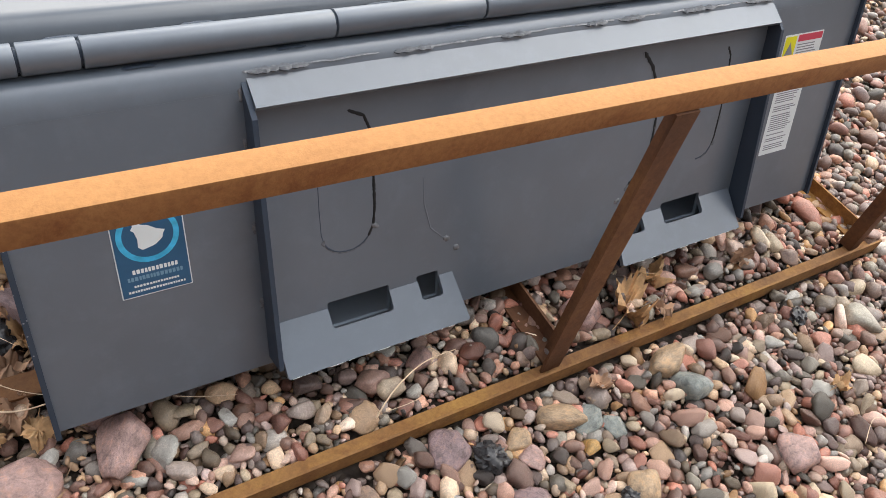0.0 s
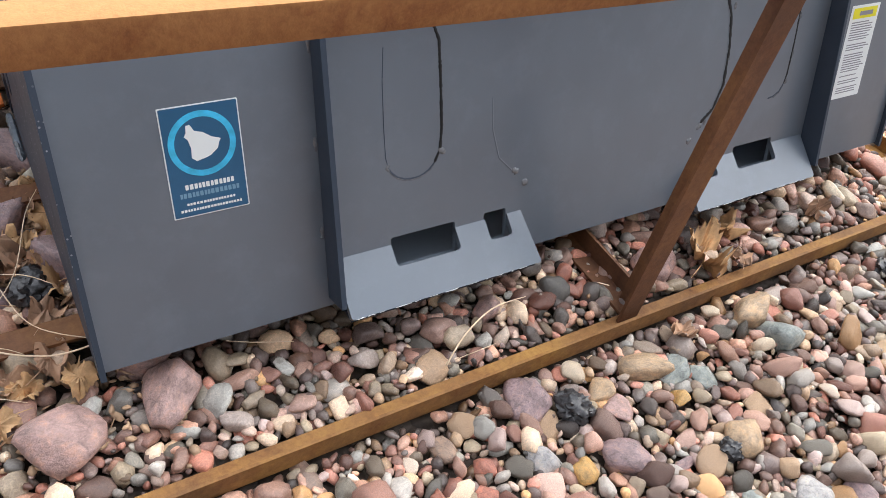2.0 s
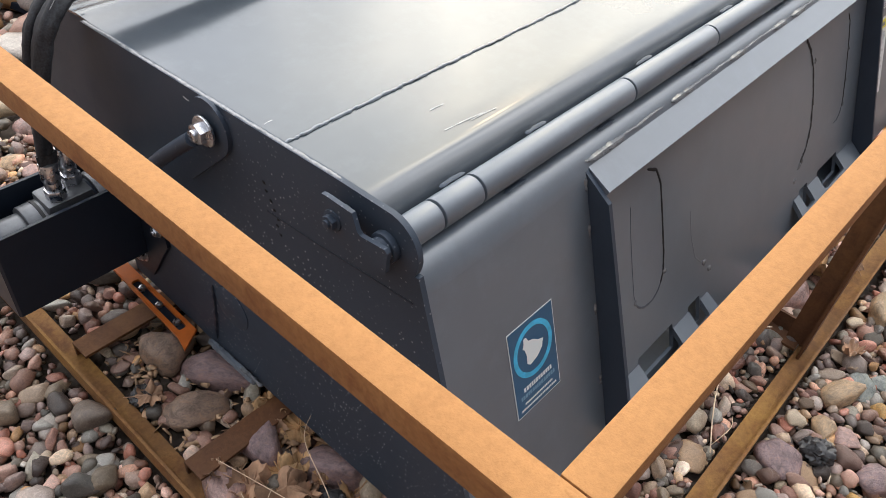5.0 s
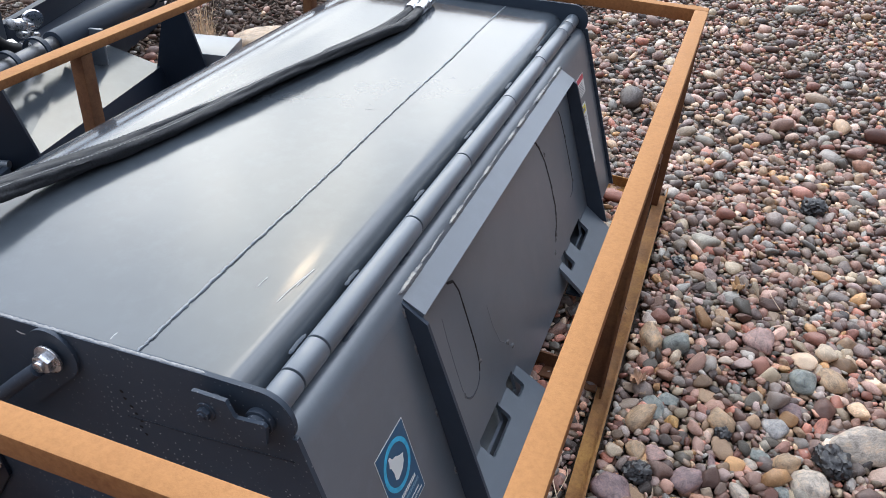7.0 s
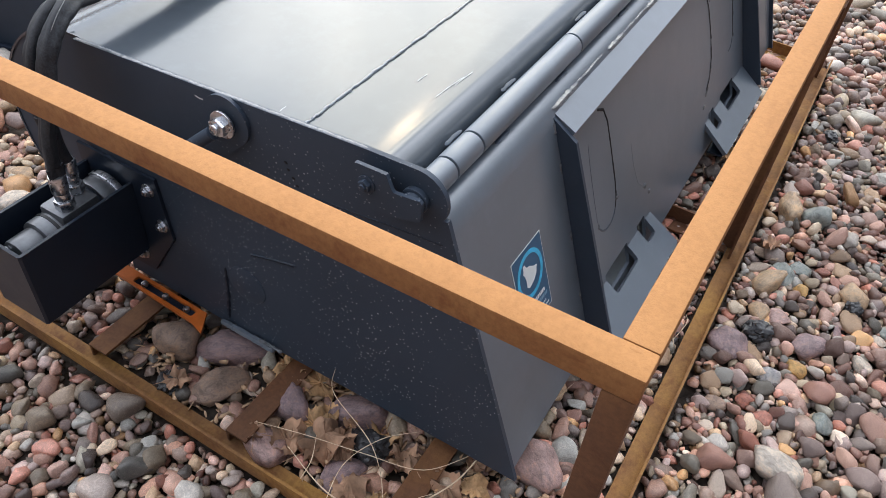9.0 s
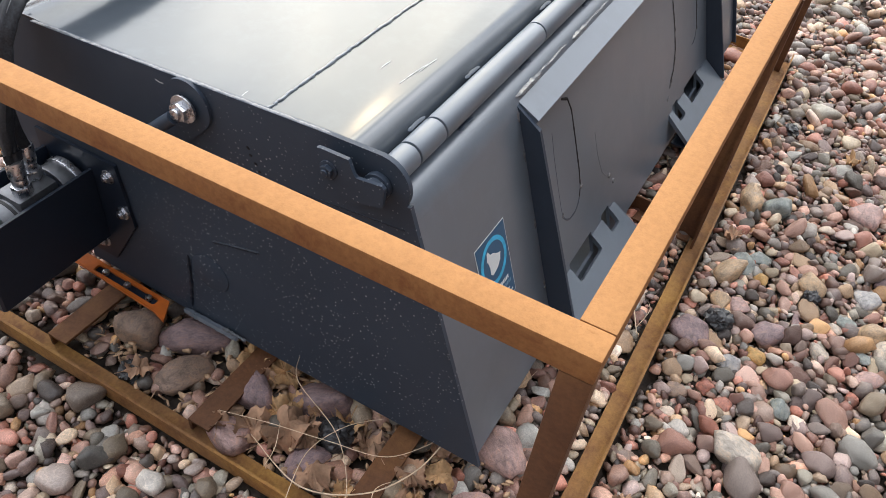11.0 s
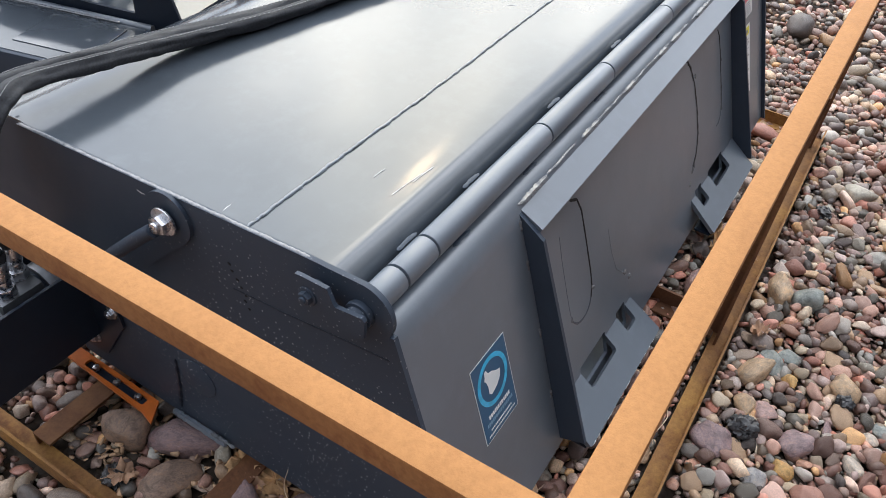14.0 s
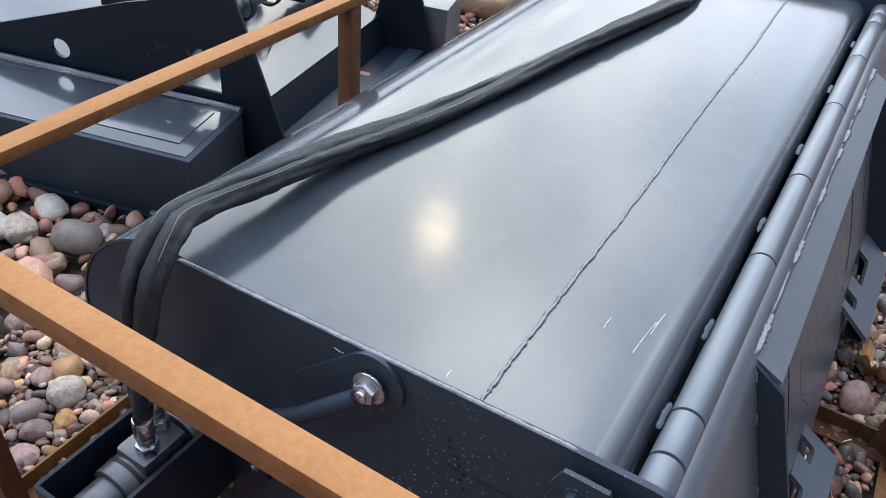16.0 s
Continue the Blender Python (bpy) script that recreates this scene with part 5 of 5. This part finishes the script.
def nb_plate(loops, n, thick):
    m = Matrix((NB_S, Vector((0, 0, 1)), NB_S.cross(Vector((0, 0, 1))))).transposed().to_4x4()
    m.translation = NB_O + NB_N * n
    return sheet(loops, thick, m)


def prism(low, lift):
    """A flat slab from four places, thickened by lift."""
    bm = bmesh.new()
    a = [bm.verts.new(p) for p in low]
    c = [bm.verts.new(p + lift) for p in low]
    bm.faces.new(a[::-1])
    bm.faces.new(c)
    for i in range(len(a)):
        j = (i + 1) % len(a)
        bm.faces.new((a[i], a[j], c[j], c[i]))
    return bm


def make_blade():
    part("base_beam", nb_box(-1.3, 0.603, 0.0, 0.273, 0.004, 0.215, 0.014), GREY_SHADED_DARK, blade)
    part("top_skin", nb_box(-1.28, 0.585, 0.014, 0.262, 0.2152, 0.2170, 0.0006), LID, blade)
    # added plate in the outline of a pale reflection on the beam top
    part("reflection_patch", nb_box(0.30, 0.54, 0.06, 0.235, 0.2172, 0.2200, 0.001), LID, blade)
    part("beam_fillet", rod(nb(-1.3, 0.276, 0.214), nb(0.595, 0.276, 0.214), 0.012, 14), GREY, blade)
    outline = [(-1.1, 0.02), (0.755, 0.02), (0.706, 0.156), (0.592, 0.519), (0.586, 0.527), (0.573, 0.528), (0.273, 0.448), (-0.162, 0.306), (-1.1, 0.03)]
    eye = [(0.037 + 0.029 * math.cos(k * math.pi / 12), 0.272 + 0.028 * math.sin(k * math.pi / 12)) for k in range(24)]
    window = [(0.306, 0.247), (0.410, 0.243), (0.531, 0.242), (0.532, 0.318), (0.524, 0.329), (0.490, 0.335), (0.484, 0.363), (0.436, 0.350), (0.447, 0.330), (0.450, 0.314), (0.403, 0.275)]
    nicks = [[(0.300, 0.301), (0.333, 0.321), (0.311, 0.319)], [(0.342, 0.326), (0.386, 0.356), (0.347, 0.357)]]
    part("end_plate", nb_plate([outline, eye, window] + nicks, 0.305, 0.010), BLACK, blade)
    far_plate = [(0.60, 0.02), (0.875, 0.02), (0.772, 0.372), (0.745, 0.386), (0.698, 0.382), (0.676, 0.318), (0.640, 0.165)]
    part("end_plate", nb_plate([far_plate], 1.225, 0.012), BLACK, blade)
    part("step_box", nb_box(0.66, 0.90, 1.25, 1.46, 0.01, 0.205, 0.008), GREY, blade)
    part("foot_rail", nb_box(-1.3, 0.60, -0.020, -0.001, 0.002, 0.030, 0.004), BLACK, blade)
    part("weld_bead", bead([nb(-1.0, 0.262, 0.222), nb(0.0, 0.258, 0.222), nb(0.50, 0.262, 0.222)], 0.004, 90, 0.35, 0.6), WELD, blade)
    # the board that leans away between the two end plates
    board = prism([nb(0.555, 0.318, 0.140), nb(0.650, 1.222, 0.140), nb(0.36, 1.222, 0.235), nb(0.24, 0.318, 0.220)], Vector((0, 0, 0.010)))
    part("mould_board", board, LID, blade)
    edge = prism([nb(0.556, 0.318, 0.148), nb(0.651, 1.222, 0.148), nb(0.690, 1.222, 0.040), nb(0.600, 0.318, 0.040)], Vector((0, 0, -0.012)))
    part("cutting_edge", edge, BLACK, blade)
    part("ledge", prism([nb(0.596, 0.318, 0.016), nb(0.686, 1.222, 0.016), nb(0.772, 1.222, 0.016), nb(0.686, 0.318, 0.016)], Vector((0, 0, 0.026))), BLACK, blade)
    part("wear_bar", prism([nb(0.688, 0.318, 0.006), nb(0.774, 1.222, 0.006), nb(0.830, 1.222, 0.006), nb(0.738, 0.318, 0.006)], Vector((0, 0, 0.044))), GREY_SHADED_DARK, blade)
    part("rear_wall", nb_box(0.17, 0.20, 0.33, 1.0, 0.02, 0.450, 0.006), BLACK, blade)
    part("rear_wall", nb_box(0.17, 0.20, 1.0, 2.1, 0.02, 0.345, 0.006), BLACK, blade)
    part("tool_tray", nb_box(0.2005, 0.31, 0.33, 2.1, 0.02, 0.262, 0.006), BLACK, blade)
    part("deck", nb_box(-1.3, 0.16, 0.33, 1.0, 0.215, 0.230, 0.004), LID, blade)
    part("bracket", nb_box(0.46, 0.52, 1.06, 1.075, 0.20, 0.335, 0.003), GREY, blade)
    part("bracket", nb_box(0.40, 0.46, 0.985, 1.0, 0.24, 0.335, 0.003), GREY_SHADED_DARK, blade)


def make_cylinder():
    ram = thing("hydraulic_cylinder", nb(0.40, 1.2, 0.29), "dark grey hydraulic cylinder lying on the black blade attachment", "cylinder")
    a, b = nb(0.372, 0.60, 0.325), nb(0.520, 1.75, 0.318)
    part("barrel", rod(a.lerp(b, 0.28), b, 0.042, 28, 0.004), GREY_SHADED_DARK, ram)
    part("piston_rod", rod(a, a.lerp(b, 0.28), 0.026, 20, 0.002), ALLOY, ram, "dull steel rod")
    axis = (b - a).normalized()
    for k in (0.075, 0.20, 0.80, 0.88):
        p = a.lerp(b, k)
        ring = [(0.050 * math.cos(q * math.pi / 14), 0.050 * math.sin(q * math.pi / 14)) for q in range(28)]
        hole = [(0.043 * math.cos(q * math.pi / 14), 0.043 * math.sin(q * math.pi / 14)) for q in range(28)]
        side = axis.cross(Vector((0, 0, 1))).normalized()
        m = Matrix((side, side.cross(axis), axis)).transposed().to_4x4()
        m.translation = p
        part("ring_clamp", sheet([ring, hole], 0.020, m), GREY_SHADED_DARK, ram, "dark painted ring clamp")
    for c0, c1, r in ((nb(0.30, 0.885, 0.392), nb(0.30, 0.995, 0.350), 0.018), (nb(0.31, 0.905, 0.352), nb(0.31, 1.005, 0.315), 0.014)):
        part("port_fitting", join(rod(c0, c0.lerp(c1, 0.35), r, 18, 0.002), rod(c0.lerp(c1, 0.35), c0.lerp(c1, 0.6), r * 1.25, 6, 0.002), rod(c0.lerp(c1, 0.6), c1, r * 0.9, 18, 0.002)), ZINC, ram, "zinc hydraulic fitting")
    part("dust_cap", rod(nb(0.305, 1.010, 0.366), nb(0.295, 1.018, 0.369), 0.036, 28, 0.002), ZINC, ram, "round bright dust cap")


def make_coupler():
    c = thing("hydraulic_coupler", nb(0.30, 0.53, 0.40), "blue hydraulic coupler with a zinc nut on the black attachment", "coupler")
    part("coupler_body", nb_box(0.255, 0.345, 0.485, 0.588, 0.395, 0.475, 0.012), plain("coupler_blue", (0.012, 0.10, 0.42), 0.35, 0.0, 0.2, 30.0), c, "bright blue coupler body")
    part("coupler_nut", join(rod(nb(0.30, 0.54, 0.475), nb(0.30, 0.555, 0.510), 0.030, 6, 0.003), rod(nb(0.30, 0.555, 0.510), nb(0.30, 0.565, 0.53), 0.024, 18, 0.002)), ZINC, c)
    part("coupler_stem", rod(nb(0.30, 0.53, 0.285), nb(0.30, 0.53, 0.396), 0.022, 16, 0.002), BLACK, c)
    for k in (0, 1):
        line = thing("rubber_hose", nb(0.30, 0.6, 0.50), "black rubber hose looped over the blade attachment", "hose", "loops of rubber hose")
        o = 0.05 * k
        bm, _ = tube([nb(0.30 - o, 0.555, 0.528), nb(0.29 - o, 0.60, 0.530), nb(0.29 - o, 0.66, 0.490), nb(0.30 - o, 0.73, 0.425), nb(0.31 - o, 0.81, 0.345), nb(0.31 - o, 0.89, 0.305)], [0.019] * 6, 14)
        part("hose_body", bm, RUBBER, line)
        part("hose_end", rod(nb(0.31 - o, 0.885, 0.308), nb(0.31 - o, 0.93, 0.300), 0.022, 6, 0.002), ZINC, line)


make_blade()
make_cylinder()
make_coupler()


# ---- leaves, straw, slag ----
def lobed_leaf(rng, size):
    """A curled, dried lobed leaf."""
    bm = bmesh.new()
    lobes = rng.choice((5, 5, 7))
    outline = []
    wob = [rng.uniform(0.3, 1.1) for _ in range(9)]
    for k in range(56):
        a = 2 * math.pi * k / 56
        r = 0.5 * (0.76 + 0.24 * abs(math.cos(lobes * a / 2)) ** 0.8 * wob[int(lobes * a / 6.2832)]) * (1 + rng.uniform(-0.12, 0.12))
        outline.append((r * math.cos(a), r * 0.82 * math.sin(a)))
    rings = [[bm.verts.new((u * s, v * s, 0)) for u, v in outline] for s in (0.35, 0.7, 1.0)]
    mid = bm.verts.new((0, 0, 0))
    for i in range(56):
        j = (i + 1) % 56
        bm.faces.new((mid, rings[0][i], rings[0][j]))
        for a, b in zip(rings, rings[1:]):
            bm.faces.new((a[i], b[i], b[j], a[j]))
    cu, cv, ph = rng.uniform(-0.5, 0.9), rng.uniform(-0.4, 0.9), rng.uniform(0, 9)
    for v in bm.verts:
        x, y = v.co.x, v.co.y
        v.co.z = cu * x * x + cv * y * y + 0.46 * noise.noise(Vector((x * 3.6 + ph, y * 3.6, ph))) + 0.16 * noise.noise(Vector((x * 8 + ph, y * 8, ph))) + 0.03 * abs(math.sin(7 * math.atan2(y, x)))
        v.co *= size
    grown = bmesh.ops.extrude_face_region(bm, geom=bm.faces[:])
    bmesh.ops.translate(bm, vec=(0, 0, 0.0006), verts=[g for g in grown["geom"] if isinstance(g, bmesh.types.BMVert)])
    stem, _ = tube([(0.0, 0, 0.002), (-0.35 * size, 0.02 * size, 0.004), (-0.75 * size, 0.10 * size, 0.0)], [0.0010, 0.0010, 0.0007], 6)
    return join(bm, stem)


LEAVES = [
    (1.129, 0.965, 0.135, "tan"), (1.25, 1.015, 0.095, "tan"), (-0.070, 1.385, 0.110, "brown"), (0.030, 1.475, 0.085, "tan"), (-0.115, 1.30, 0.085, "brown"),
    (0.94, 0.83, 0.060, "brown"), (-0.09, 1.15, 0.080, "brown"), 
    (-0.05, 1.43, 0.075, "tan"), (-0.02, 1.25, 0.070, "brown"), (1.45, 0.62, 0.055, "tan"), (0.12, 0.82, 0.055, "brown"),
    (-0.17, 1.22, 0.06, "tan"), (1.50, 0.98, 0.06, "brown"), (-0.10, 1.44, 0.09, "brown"), (0.01, 1.31, 0.08, "tan"), (-0.06, 1.36, 0.07, "brown"),
    (-0.115, 1.70, 0.06, "brown"), (0.02, 1.54, 0.07, "tan"), (-0.03, 1.16, 0.07, "brown"), (-0.11, 1.08, 0.06, "tan"), (1.20, 0.93, 0.06, "brown"),
]


LITTER = random.Random(41)
LEAVES += [(LITTER.uniform(-0.13, 0.06), LITTER.uniform(1.05, 1.58), LITTER.uniform(0.03, 0.065), LITTER.choice(("brown", "tan", "tan"))) for _ in range(12)]


def make_leaves():
    rng = random.Random(77)
    dark = plain("brown_leaf", (0.37, 0.22, 0.135), 0.85, 0.0, 0.5, 25.0)
    for x, y, size, tone in LEAVES:
        me = mesh_of(lobed_leaf(rng, size), LEAF if tone == "tan" else dark, 60)
        ob = new("dry_leaf", me)
        ob.matrix_world = pose(x, y, 0.034, rng.uniform(-18, 18), rng.uniform(-18, 18), rng.uniform(0, 360))
        tagged(ob, "curled tan dry leaf lying on the pebbles" if tone == "tan" else "crumpled brown dry leaf lying on the pebbles", "leaf", "fallen leaves")


LONG_STRAWS = [
    [(0.499, 0.928, 0.040), (0.55, 0.958, 0.062), (0.62, 0.985, 0.066), (0.704, 1.000, 0.045)],
    [(0.04, 1.130, 0.085), (-0.03, 1.150, 0.060), (-0.11, 1.200, 0.060), (-0.155, 1.300, 0.055), (-0.13, 1.42, 0.075)],
    [(0.04, 1.140, 0.075), (-0.04, 1.200, 0.075), (-0.075, 1.300, 0.085), (-0.105, 1.400, 0.095), (-0.12, 1.50, 0.070)],
    [(-0.19, 1.210, 0.055), (-0.12, 1.230, 0.060), (-0.05, 1.300, 0.075), (-0.01, 1.410, 0.095), (0.015, 1.425, 0.130)],
    [(-0.20, 1.300, 0.060), (-0.11, 1.320, 0.075), (-0.04, 1.290, 0.090), (0.0, 1.235, 0.110)],
]
SHORT_STRAWS = [
    [(-0.23, 1.170, 0.050), (-0.16, 1.160, 0.055), (-0.10, 1.190, 0.060), (-0.06, 1.170, 0.055)],
    [(-0.16, 1.370, 0.060), (-0.14, 1.360, 0.100), (-0.10, 1.380, 0.105)],
    [(-0.22, 1.100, 0.045), (-0.13, 1.115, 0.055), (-0.07, 1.090, 0.050)],
    [(0.52, 0.935, 0.035), (0.56, 0.925, 0.055), (0.60, 0.935, 0.040)],
    [(0.20, 1.09, 0.055), (0.24, 1.075, 0.050), (0.30, 1.065, 0.035)],
    [(1.38, 0.50, 0.035), (1.44, 0.53, 0.040), (1.48, 0.52, 0.030)],
]


def make_straw():
    for k, pts in enumerate(LONG_STRAWS + SHORT_STRAWS):
        r = 0.0014 if k in (0, 1) else 0.0008
        bm, _ = tube(pts, [r] * (len(pts) - 1) + [r * 0.5], 6)
        ob = new("dry_straw", mesh_of(bm, STRAW, 180))
        tagged(ob, "thin pale dry root strand lying on the pebbles", "straw", "dry strands")


SLAGS = [(0.660, 0.787, 0.062), (0.861, 0.385, 0.085), (-0.030, 1.317, 0.075), (0.86, 0.62, 0.045), (1.52, 0.80, 0.05), (2.05, 0.40, 0.09), (-0.12, 1.72, 0.05)]


def make_slag():
    rng = random.Random(3)
    for x, y, size in SLAGS:
        bm = bmesh.new()
        bmesh.ops.create_icosphere(bm, subdivisions=4, radius=0.5)
        off = Vector((rng.uniform(-9, 9), rng.uniform(-9, 9), 0))
        for v in bm.verts:
            d = v.co.normalized()
            v.co = d * (0.5 + 0.16 * noise.noise(d * 1.7 + off) + 0.10 * noise.noise(d * 7 + off) + 0.09 * noise.noise(d * 16 + off))
            v.co = Vector((v.co.x * size, v.co.y * size * 0.85, v.co.z * size * 0.7))
        ob = new("slag_lump", mesh_of(bm, SLAG, 50))
        ob.matrix_world = pose(x, y, size * 0.34, 0, 0, rng.uniform(0, 360))
        tagged(ob, "rough glinting black lava rock among the pebbles", "rock", "black rocks")


make_leaves()
make_straw()
make_slag()


# ---- dry grass at the edge of the yard ----
def make_grass():
    rng = random.Random(15)
    for gx, gy, count in ((2.12, 2.90, 110), (2.38, 3.08, 90)):
        bm = bmesh.new()
        for _ in range(count):
            a, lean, h = rng.uniform(0, 6.28), rng.uniform(0.05, 0.55), rng.uniform(0.10, 0.24)
            bx, by = gx + rng.gauss(0, 0.035), gy + rng.gauss(0, 0.035)
            w = Vector((-math.sin(a), math.cos(a), 0)) * 0.0016
            p = [Vector((bx, by, 0)) + Vector((math.cos(a), math.sin(a), 0)) * lean * h * s * s + Vector((0, 0, h * s * (1 - 0.25 * s * lean))) for s in (0, 0.35, 0.7, 1.0)]
            rows = [(bm.verts.new(q - w * k), bm.verts.new(q + w * k)) for q, k in zip(p, (1, 0.9, 0.6, 0.15))]
            for r0, r1 in zip(rows, rows[1:]):
                bm.faces.new((r0[0], r0[1], r1[1], r1[0]))
        ob = new("grass_tuft", mesh_of(bm, STRAW, 180))
        tagged(ob, "dry tan grass tuft at the edge of the mulch", "grass", "dry grass tufts")
    for x, y, a, b, c in ((2.45, 2.72, 0.42, 0.30, 0.16), (2.75, 2.60, 0.22, 0.18, 0.12)):
        vs, fs = pebble_shape(rng, 3)
        me = bpy.data.meshes.new("boulder")
        me.from_pydata(vs.tolist(), [], fs.tolist())
        me.polygons.foreach_set("use_smooth", [True] * len(fs))
        me.materials.append(TONES["tan"])
        ob = new("boulder", me)
        ob.matrix_world = pose(x, y, c * 0.3, 0, 0, rng.uniform(0, 180)) @ Matrix.Diagonal((a, b, c, 1))
        tagged(ob, "flat tan sandstone rock edging the pebbles", "rock", "edging rocks")


make_grass()
